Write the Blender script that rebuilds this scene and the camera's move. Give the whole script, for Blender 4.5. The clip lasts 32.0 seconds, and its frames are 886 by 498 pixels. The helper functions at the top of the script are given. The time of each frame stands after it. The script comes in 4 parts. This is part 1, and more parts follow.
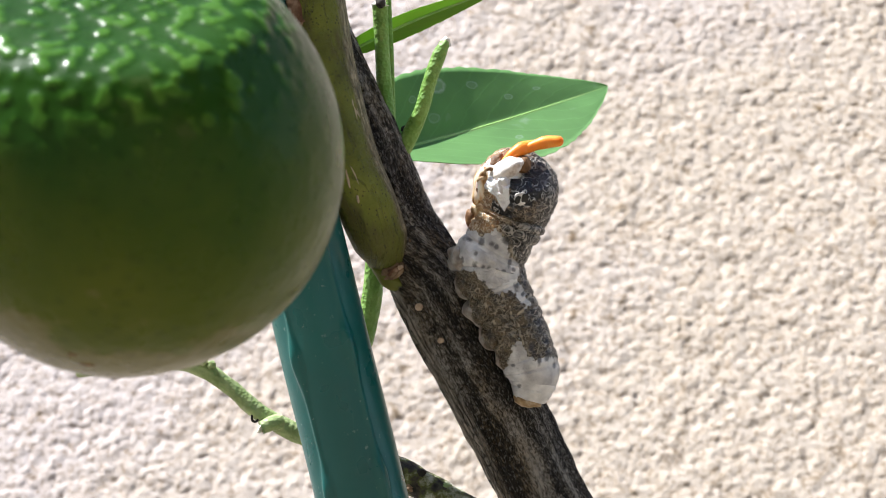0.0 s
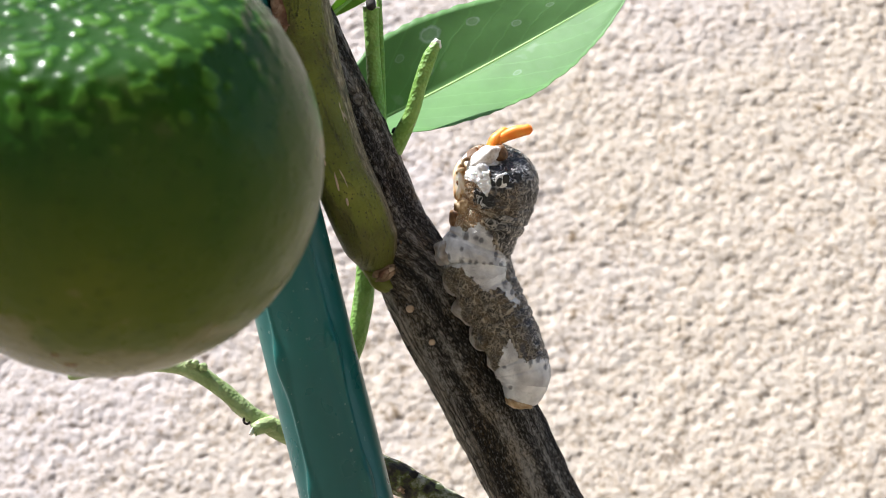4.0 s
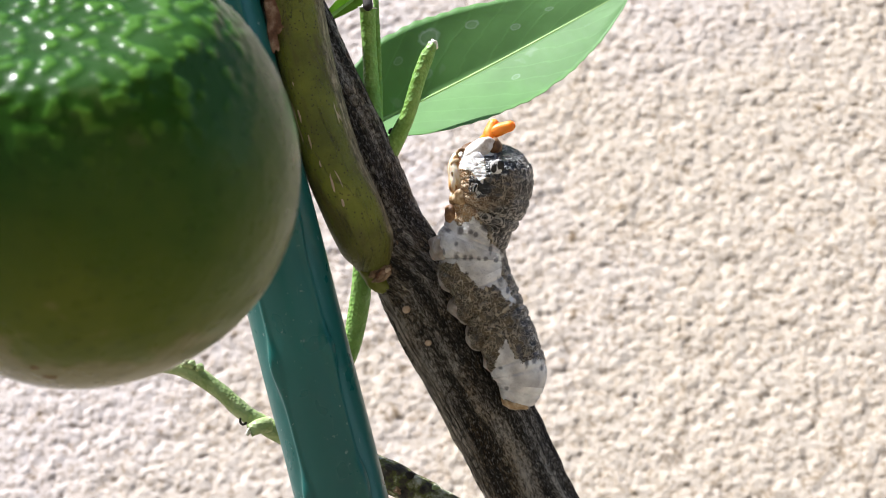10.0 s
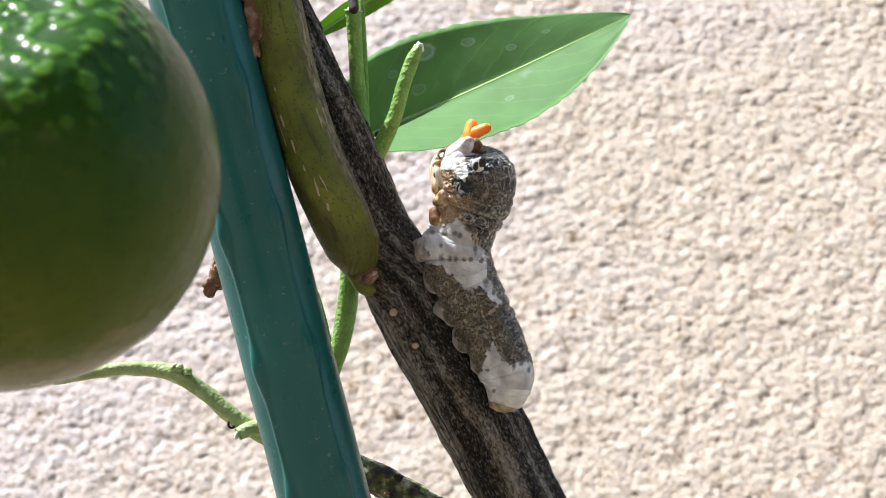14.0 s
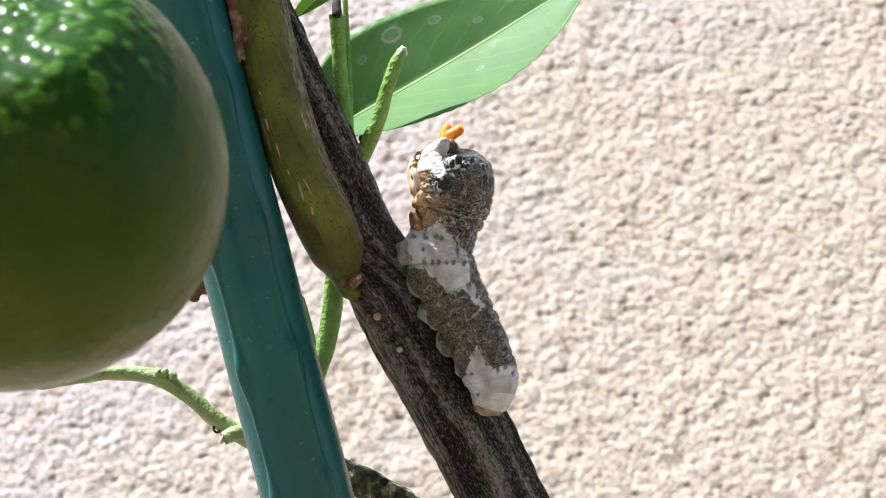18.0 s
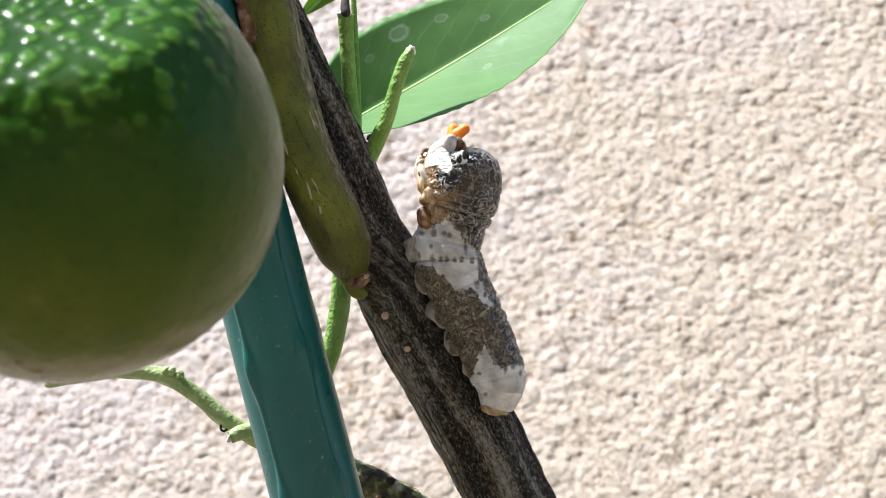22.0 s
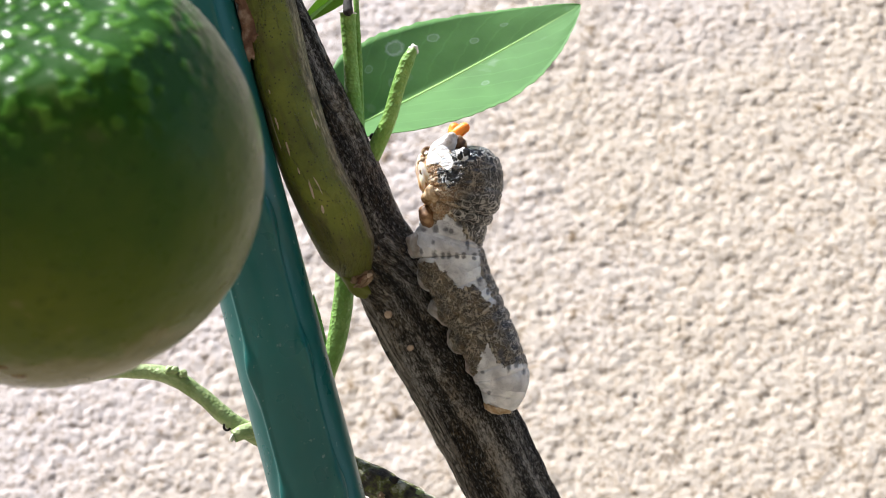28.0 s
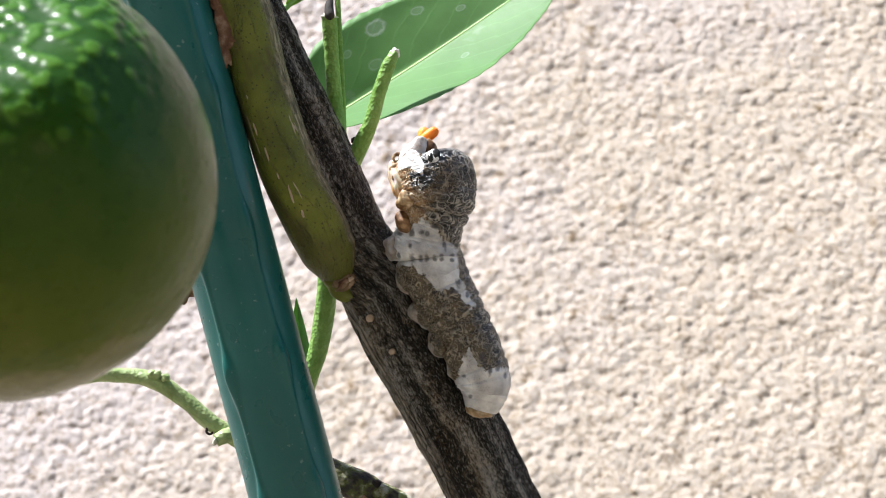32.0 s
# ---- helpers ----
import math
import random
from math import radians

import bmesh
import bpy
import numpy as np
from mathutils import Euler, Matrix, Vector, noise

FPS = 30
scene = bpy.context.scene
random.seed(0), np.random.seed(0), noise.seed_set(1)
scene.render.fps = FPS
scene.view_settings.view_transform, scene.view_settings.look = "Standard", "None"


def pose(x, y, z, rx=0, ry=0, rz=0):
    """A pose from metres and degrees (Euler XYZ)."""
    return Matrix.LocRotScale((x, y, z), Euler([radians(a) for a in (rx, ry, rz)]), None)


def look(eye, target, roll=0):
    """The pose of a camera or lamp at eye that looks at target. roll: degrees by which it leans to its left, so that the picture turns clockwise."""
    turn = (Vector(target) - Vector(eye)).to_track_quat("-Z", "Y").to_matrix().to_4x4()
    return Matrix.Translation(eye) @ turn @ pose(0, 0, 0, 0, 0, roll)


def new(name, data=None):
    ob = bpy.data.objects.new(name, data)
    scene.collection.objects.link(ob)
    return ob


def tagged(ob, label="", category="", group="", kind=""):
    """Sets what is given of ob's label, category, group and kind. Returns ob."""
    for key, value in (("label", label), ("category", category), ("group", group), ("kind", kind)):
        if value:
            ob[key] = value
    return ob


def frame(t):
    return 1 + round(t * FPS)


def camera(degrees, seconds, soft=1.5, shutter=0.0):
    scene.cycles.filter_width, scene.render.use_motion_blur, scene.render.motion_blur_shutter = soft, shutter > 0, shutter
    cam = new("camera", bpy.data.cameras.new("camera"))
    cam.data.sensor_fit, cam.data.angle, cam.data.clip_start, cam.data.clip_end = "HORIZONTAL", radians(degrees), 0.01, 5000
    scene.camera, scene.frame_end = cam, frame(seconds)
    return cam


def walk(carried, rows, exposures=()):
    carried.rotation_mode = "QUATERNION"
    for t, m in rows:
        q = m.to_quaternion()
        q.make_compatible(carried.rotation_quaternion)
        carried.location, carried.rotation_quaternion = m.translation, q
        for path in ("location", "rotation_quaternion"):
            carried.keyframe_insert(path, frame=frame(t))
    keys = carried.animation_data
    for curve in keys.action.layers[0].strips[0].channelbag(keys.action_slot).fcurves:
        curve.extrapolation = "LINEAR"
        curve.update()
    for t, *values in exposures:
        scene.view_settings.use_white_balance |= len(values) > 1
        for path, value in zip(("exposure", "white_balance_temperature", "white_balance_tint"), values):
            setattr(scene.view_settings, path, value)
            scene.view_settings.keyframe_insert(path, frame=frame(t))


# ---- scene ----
from mathutils import kdtree

TILT = 36.0                      # the camera looks up by this
REACH = 0.353                    # distance from lens to the branch
LENS = 24.0
EYE = (0.0, 0.0, 0.22)
C36, S36 = math.cos(radians(TILT)), math.sin(radians(TILT))

cam = camera(LENS, 32.0, soft=1.0)
cam.data.dof.use_dof = True
cam.data.dof.focus_distance = REACH - 0.004
cam.data.dof.aperture_fstop = 64.0
STAND = pose(*EYE, 90 + TILT, 0, 0)
walk(cam, [(0, STAND), (32, STAND)], [(0, 1.09, 6100, 8), (32, 1.09, 6100, 8)])

# ---- light: high sun from the left, a clear sky ----
SUN_WAY = Vector((-0.49, -0.43, 0.758)).normalized()
world = bpy.data.worlds.new("sky")
scene.world = world
world.use_nodes = True
sky = world.node_tree.nodes.new("ShaderNodeTexSky")
sky.sky_type, sky.sun_disc = "NISHITA", False
sky.sun_elevation = math.asin(SUN_WAY.z)
sky.sun_rotation = math.atan2(SUN_WAY.x, SUN_WAY.y) % (2 * math.pi)
world.node_tree.links.new(sky.outputs[0], world.node_tree.nodes["Background"].inputs[0])
world.node_tree.nodes["Background"].inputs[1].default_value = 0.105
sun = new("sun", bpy.data.lights.new("sun", "SUN"))
sun.data.energy, sun.data.angle, sun.data.color = 5.0, radians(0.5), (1.0, 0.965, 0.91)
sun.matrix_world = look(SUN_WAY * 5, (0, 0, 0))


# ---- materials ----
class Nodes:
    """A small helper to wire a node material."""
    def __init__(self, name, rough=0.5, spec=0.5):
        self.mat = bpy.data.materials.new(name)
        self.mat.use_nodes = True
        self.t = self.mat.node_tree
        self.bsdf = self.t.nodes["Principled BSDF"]
        self.bsdf.inputs["Roughness"].default_value = rough
        self.bsdf.inputs["Specular IOR Level"].default_value = spec
        self.tc = self.t.nodes.new("ShaderNodeTexCoord")

    def put(self, kind, **sets):
        n = self.t.nodes.new(kind)
        for k, v in sets.items():
            n.inputs[k].default_value = v
        return n

    def join(self, a, b):
        self.t.links.new(a, b)

    def coords(self, which="Object", stretch=(1, 1, 1)):
        m = self.put("ShaderNodeMapping")
        m.inputs["Scale"].default_value = stretch
        self.join(self.tc.outputs[which], m.inputs["Vector"])
        return m.outputs[0]

    def noise(self, vec, scale, detail=4, rough=0.55, warp=0.0):
        n = self.put("ShaderNodeTexNoise", Scale=scale, Detail=detail, Roughness=rough, Distortion=warp)
        self.join(vec, n.inputs["Vector"])
        return n.outputs["Fac"]

    def cells(self, vec, scale, feature="F1", rnd=1.0):
        n = self.put("ShaderNodeTexVoronoi", Scale=scale, Randomness=rnd)
        n.feature = feature
        self.join(vec, n.inputs["Vector"])
        return n.outputs["Distance"]

    def ramp(self, fac, stops):
        r = self.put("ShaderNodeValToRGB")
        e = r.color_ramp.elements
        while len(e) < len(stops):
            e.new(0.5)
        for el, (p, c) in zip(e, stops):
            el.position = p
            el.color = (*c, 1) if len(c) == 3 else (c[0], c[0], c[0], 1)
        self.join(fac, r.inputs[0])
        return r.outputs[0]

    def mix(self, fac, a, b, kind="MIX"):
        m = self.t.nodes.new("ShaderNodeMix")
        m.data_type, m.blend_type = "RGBA", kind
        for sock, v in ((m.inputs[0], fac), (m.inputs[6], a), (m.inputs[7], b)):
            if isinstance(v, (int, float)):
                sock.default_value = v
            elif isinstance(v, tuple):
                sock.default_value = (*v, 1)
            else:
                self.join(v, sock)
        return m.outputs[2]

    def sums(self, op, a, b):
        m = self.t.nodes.new("ShaderNodeMath")
        m.operation = op
        for sock, v in ((m.inputs[0], a), (m.inputs[1], b)):
            if isinstance(v, (int, float)):
                sock.default_value = v
            else:
                self.join(v, sock)
        return m.outputs[0]

    def attr(self, name):
        n = self.t.nodes.new("ShaderNodeAttribute")
        n.attribute_name = name
        return n.outputs["Fac"]

    def bump(self, height, dist, strength=1.0):
        b = self.put("ShaderNodeBump", Distance=dist, Strength=strength)
        prev = self.bsdf.inputs["Normal"]
        if prev.is_linked:
            self.join(prev.links[0].from_socket, b.inputs["Normal"])
        self.join(height, b.inputs["Height"])
        self.join(b.outputs[0], prev)

    def colour(self, c):
        if isinstance(c, tuple):
            self.bsdf.inputs["Base Color"].default_value = (*c, 1)
        else:
            self.join(c, self.bsdf.inputs["Base Color"])
        return self


def make_stucco():
    n = Nodes("stucco", 0.95, 0.15)
    v = n.coords()
    sep = n.put("ShaderNodeSeparateXYZ")
    n.join(v, sep.inputs[0])
    down = n.sums("ADD", n.sums("MULTIPLY", n.sums("SUBTRACT", 0.71, sep.outputs[2]), 0.9), n.sums("MULTIPLY", sep.outputs[0], 1.9))
    tint = n.ramp(n.sums("ADD", n.sums("ADD", n.sums("MULTIPLY", n.noise(v, 9, 2), 0.7), 0.15), down), [(0.36, (0.530, 0.468, 0.452)), (0.64, (0.528, 0.454, 0.388))])
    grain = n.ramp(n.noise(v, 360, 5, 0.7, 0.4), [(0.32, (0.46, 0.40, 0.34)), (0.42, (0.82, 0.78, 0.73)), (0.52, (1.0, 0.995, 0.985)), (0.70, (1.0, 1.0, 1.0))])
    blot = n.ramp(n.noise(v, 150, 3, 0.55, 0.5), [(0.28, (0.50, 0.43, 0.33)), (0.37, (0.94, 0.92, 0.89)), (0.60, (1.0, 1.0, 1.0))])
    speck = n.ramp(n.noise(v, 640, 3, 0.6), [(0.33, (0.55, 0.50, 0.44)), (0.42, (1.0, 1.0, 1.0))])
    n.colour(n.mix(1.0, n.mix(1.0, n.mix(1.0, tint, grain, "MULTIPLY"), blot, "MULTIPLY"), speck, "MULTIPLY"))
    n.bump(n.noise(v, 700, 3, 0.6), 0.0008, 0.6)
    return n.mat


def make_earth():
    n = Nodes("pale_gravel_earth", 0.95, 0.2)
    v = n.coords()
    n.colour(n.mix(1.0, n.ramp(n.noise(v, 3, 5), [(0.3, (0.20, 0.175, 0.138)), (0.7, (0.31, 0.275, 0.22))]),
                   n.ramp(n.cells(v, 45), [(0.0, (1.0,)), (0.8, (0.6,))]), "MULTIPLY"))
    n.bump(n.cells(v, 45), 0.01, 0.7)
    return n.mat


def make_bark():
    n = Nodes("grey_bark", 0.8, 0.3)
    v = n.coords("UV", (1, 0.40, 1))
    w = n.coords("UV", (1, 0.4, 1))
    streak = n.noise(v, 2300, 7, 0.78, 0.8)
    broad = n.noise(n.coords("UV", (1, 0.12, 1)), 330, 3, 0.55, 0.3)
    mixd = n.sums("ADD", n.sums("MULTIPLY", streak, 0.62), n.sums("MULTIPLY", broad, 0.38))
    c = n.ramp(mixd, [(0.43, (0.022, 0.019, 0.015)), (0.485, (0.076, 0.065, 0.053)), (0.525, (0.245, 0.215, 0.182)), (0.575, (0.62, 0.575, 0.51))])
    warm = n.ramp(n.noise(n.coords("UV"), 90, 3), [(0.48, (0.0,)), (0.66, (0.8,))])
    c = n.mix(warm, c, n.mix(1.0, c, (0.90, 0.72, 0.45), "MULTIPLY"))
    pale = n.ramp(n.noise(w, 3300, 3, 0.5), [(0.57, (0.0,)), (0.63, (0.6,))])
    sep = n.put("ShaderNodeSeparateXYZ")
    n.join(n.coords("UV"), sep.inputs[0])
    strip = n.ramp(n.sums("MULTIPLY", n.sums("ADD", sep.outputs[0], n.sums("MULTIPLY", n.noise(v, 300, 3), 0.006)), 20.0), [(0.61, (0.0,)), (0.65, (1.0,)), (0.79, (1.0,)), (0.82, (0.0,))])
    fibre = n.ramp(n.noise(n.coords("UV", (1, 0.10, 1)), 1700, 5, 0.65, 0.5), [(0.40, (0.06, 0.045, 0.032)), (0.48, (0.34, 0.285, 0.22)), (0.56, (0.70, 0.62, 0.51))])
    c = n.mix(n.sums("MULTIPLY", strip, 0.85), c, fibre)
    split = n.ramp(n.cells(n.coords("UV", (1, 0.38, 1)), 1250, "DISTANCE_TO_EDGE"), [(0.03, (1.0,)), (0.12, (0.0,))])
    c = n.mix(n.sums("MULTIPLY", split, n.ramp(broad, [(0.42, (0.85,)), (0.58, (0.25,))])), c, (0.014, 0.012, 0.010))
    n.colour(n.mix(pale, c, (0.38, 0.36, 0.335)))
    fissure = n.ramp(n.cells(n.coords("UV", (1, 0.38, 1)), 1250, "DISTANCE_TO_EDGE"), [(0.03, (1.0,)), (0.14, (0.0,))])
    n.bump(fissure, -0.0006, 0.7)
    n.bump(mixd, 0.0032, 1.0)
    n.bump(n.noise(w, 2300, 3), 0.0004, 0.8)
    return n.mat


def make_shoot_skin():
    n = Nodes("olive_shoot_skin", 0.55, 0.4)
    v = n.coords("UV")
    c = n.ramp(n.noise(v, 110, 4), [(0.30, (0.085, 0.100, 0.009)), (0.55, (0.158, 0.180, 0.018)), (0.75, (0.25, 0.245, 0.040))])
    s = n.noise(n.coords("UV", (1, 0.16, 1)), 620, 3, 0.6, 0.5)
    c = n.mix(n.ramp(s, [(0.66, (0.0,)), (0.69, (0.4,))]), c, (0.05, 0.038, 0.016))
    c = n.mix(n.ramp(s, [(0.68, (0.0,)), (0.70, (0.9,))]), c, (0.46, 0.37, 0.24))
    stain = n.ramp(n.noise(n.coords("UV", (1, 0.3, 1)), 170, 4, 0.6), [(0.46, (0.0,)), (0.62, (0.9,))])
    sep = n.put("ShaderNodeSeparateXYZ")
    n.join(v, sep.inputs[0])
    older = n.ramp(n.sums("MULTIPLY", sep.outputs[1], 8.0), [(0.45, (1.0,)), (0.72, (0.6,))])
    c = n.mix(n.sums("MULTIPLY", stain, older), c, (0.070, 0.050, 0.022))
    crack = n.ramp(n.noise(n.coords("UV", (1, 0.10, 1)), 420, 4, 0.62, 0.5), [(0.485, (0.0,)), (0.497, (0.55,)), (0.51, (0.0,))])
    c = n.mix(n.sums("MULTIPLY", crack, older), c, (0.045, 0.032, 0.016))
    ridge = n.ramp(n.sums("MULTIPLY", n.sums("ADD", sep.outputs[0], n.sums("MULTIPLY", n.noise(v, 420, 3), 0.0016)), 40.0),
                   [(0.29, (0.0,)), (0.31, (1.0,)), (0.45, (1.0,)), (0.49, (0.0,))])
    cork = n.ramp(n.noise(n.coords("UV", (1, 0.25, 1)), 1500, 4, 0.6), [(0.36, (0.05, 0.04, 0.022)), (0.52, (0.19, 0.155, 0.09)), (0.64, (0.40, 0.34, 0.23))])
    c = n.mix(n.sums("MULTIPLY", ridge, 0.85), c, cork)
    dots = n.ramp(n.cells(v, 1300), [(0.12, (0.85,)), (0.24, (0.0,))])
    n.colour(n.mix(dots, c, (0.04, 0.035, 0.012)))
    n.bump(n.sums("MULTIPLY", crack, older), -0.0006, 0.9)
    n.bump(n.noise(n.coords("UV", (0.35, 1, 1)), 900, 3), 0.0005, 0.7)
    n.bump(n.noise(v, 1700, 4), 0.0004, 0.9)
    return n.mat


def make_green_twig(name, dark, light, bumpy=0.0004):
    n = Nodes(name, 0.5, 0.4)
    v = n.coords("UV")
    c = n.ramp(n.noise(v, 260, 4), [(0.3, dark), (0.7, light)])
    dots = n.ramp(n.cells(v, 1500), [(0.10, (0.12,)), (0.35, (0.0,))])
    n.colour(n.mix(dots, c, tuple(min(1, x * 1.5 + 0.04) for x in light)))
    n.bump(n.cells(v, 1500), bumpy * 0.6, 0.6)
    n.bsdf.inputs["Subsurface Weight"].default_value = 0.15
    n.bsdf.inputs["Subsurface Radius"].default_value = (0.001, 0.002, 0.0005)
    return n.mat


def make_plain(name, stops, scale, rough=0.6, bump=0.0003, bscale=900, spec=0.4):
    n = Nodes(name, rough, spec)
    v = n.coords()
    n.colour(n.ramp(n.noise(v, scale, 4, 0.6), stops))
    n.bump(n.noise(v, bscale, 4), bump, 0.8)
    return n.mat


def make_rind():
    n = Nodes("green_citrus_rind", 0.30, 0.12)
    v = n.coords()
    c = n.ramp(n.noise(v, 45, 4), [(0.3, (0.014, 0.050, 0.004)), (0.55, (0.019, 0.060, 0.005)), (0.75, (0.026, 0.072, 0.007))])
    sep = n.put("ShaderNodeSeparateXYZ")
    n.join(v, sep.inputs[0])
    # yellower rind low down; light bounced off the ground is put in too
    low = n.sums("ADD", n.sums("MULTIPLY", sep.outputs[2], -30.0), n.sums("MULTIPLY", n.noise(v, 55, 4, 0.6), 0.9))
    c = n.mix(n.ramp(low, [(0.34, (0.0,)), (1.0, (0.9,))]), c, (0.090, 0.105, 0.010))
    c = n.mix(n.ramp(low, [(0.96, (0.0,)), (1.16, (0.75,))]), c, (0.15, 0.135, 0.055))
    # sunlit brightness of the shoulder is put into the pebble colour
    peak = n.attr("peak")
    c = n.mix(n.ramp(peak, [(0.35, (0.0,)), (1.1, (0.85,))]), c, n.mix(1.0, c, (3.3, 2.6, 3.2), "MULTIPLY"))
    pore = n.ramp(n.cells(v, 430), [(0.12, (0.30,)), (0.34, (0.0,))])
    c = n.mix(pore, c, n.mix(1.0, c, (0.45, 0.5, 0.45), "MULTIPLY"))
    scuff = n.ramp(n.noise(v, 120, 5, 0.65), [(0.66, (0.0,)), (0.76, (0.2,))])
    n.colour(n.mix(scuff, c, (0.15, 0.125, 0.06)))
    n.join(n.ramp(n.noise(v, 260, 3), [(0.3, (0.25,)), (0.7, (0.33,))]), n.bsdf.inputs["Roughness"])
    n.bump(n.noise(v, 900, 3, 0.5), 0.0002, 0.3)
    return n.mat


def make_leaf_skin(name, top, through_colour, thin=0.30, residue=False):
    n = Nodes(name, 0.50, 0.22)
    uv = n.tc.outputs["UV"]
    sep = n.put("ShaderNodeSeparateXYZ")
    n.join(uv, sep.inputs[0])
    u, w = sep.outputs[0], n.sums("ABSOLUTE", sep.outputs[1], 0.0)
    slant = n.sums("SUBTRACT", u, n.sums("MULTIPLY", w, 0.30))
    wob = n.sums("MULTIPLY", n.noise(n.coords("UV"), 5, 2), 0.06)
    phase = n.sums("FRACT", n.sums("MULTIPLY", n.sums("ADD", slant, wob), 9.0), 0.0)
    vein = n.ramp(n.sums("ABSOLUTE", n.sums("SUBTRACT", phase, 0.5), 0.0), [(0.0, (0.30,)), (0.07, (0.0,))])
    v = n.coords()
    base = n.ramp(n.noise(v, 70, 4), [(0.3, tuple(0.8 * x for x in top)), (0.7, tuple(1.15 * x for x in top))])
    base = n.mix(vein, base, tuple(1.5 * x for x in top))
    rib = n.ramp(w, [(0.012, (0.85,)), (0.04, (0.0,))])
    base = n.mix(rib, base, (0.36, 0.52, 0.18))
    spots = n.ramp(n.noise(v, 150, 3, 0.5, 0.3), [(0.68, (0.0,)), (0.74, (0.3,))])
    base = n.mix(spots, base, (0.42, 0.50, 0.40))
    if residue:
        across = sep.outputs[1]
        for du, dv, big, ring in ((0.36, 0.74, 1.0, 0.8), (0.62, 0.42, 0.5, 0.6), (0.30, 0.30, 0.7, 0.45), (0.52, -0.45, 0.45, 0.4), (0.50, 0.70, 0.6, 0.6), (0.74, 0.55, 0.45, 0.5), (0.24, 0.62, 0.5, 0.5)):
            x, y = n.sums("MULTIPLY", n.sums("SUBTRACT", u, du), 5.0 / big), n.sums("MULTIPLY", n.sums("SUBTRACT", across, dv), 1.5 / big)
            r = n.sums("SQRT", n.sums("ADD", n.sums("MULTIPLY", x, x), n.sums("MULTIPLY", y, y)), 0.0)
            r = n.sums("ADD", r, n.sums("MULTIPLY", n.noise(v, 600, 3), 0.16))
            base = n.mix(n.ramp(r, [(0.10, (ring * 0.4,)), (0.19, (ring * 0.3,)), (0.22, (ring,)), (0.27, (0.0,))]), base, (0.50, 0.60, 0.50))
    n.colour(base)
    n.bump(n.noise(v, 420, 2), 0.0002, 0.35)
    n.bump(vein, 0.0001, 0.4)
    trans = n.put("ShaderNodeBsdfTranslucent")
    n.join(n.mix(1.0, n.mix(vein, through_colour, tuple(1.1 * x for x in through_colour)),
                 n.ramp(n.noise(v, 70, 4), [(0.3, (0.85,)), (0.7, (1.0,))]), "MULTIPLY"), trans.inputs[0])
    blend = n.put("ShaderNodeMixShader")
    blend.inputs[0].default_value = thin
    n.join(n.bsdf.outputs[0], blend.inputs[1])
    n.join(trans.outputs[0], blend.inputs[2])
    n.join(blend.outputs[0], n.t.nodes["Material Output"].inputs[0])
    return n.mat


def make_stake_plastic():
    n = Nodes("green_plastic_coating", 0.33, 0.42)
    v = n.coords()
    c = n.ramp(n.noise(v, 40, 3), [(0.3, (0.005, 0.084, 0.075)), (0.7, (0.009, 0.120, 0.106))])
    dust = n.ramp(n.noise(v, 900, 3, 0.5), [(0.68, (0.0,)), (0.75, (0.7,))])
    haze = n.ramp(n.noise(v, 130, 4), [(0.35, (0.04,)), (0.75, (0.20,))])
    c = n.mix(haze, c, (0.05, 0.15, 0.135))
    scratch = n.ramp(n.noise(n.coords("Object", (1, 1, 0.12)), 1300, 3, 0.5), [(0.66, (0.0,)), (0.74, (0.25,))])
    c = n.mix(scratch, c, (0.07, 0.17, 0.155))
    n.colour(n.mix(dust, c, (0.20, 0.28, 0.26)))
    n.join(n.ramp(n.noise(v, 170, 3), [(0.3, (0.24,)), (0.7, (0.42,))]), n.bsdf.inputs["Roughness"])
    n.bump(n.noise(v, 250, 3), 0.0002, 0.5)
    return n.mat


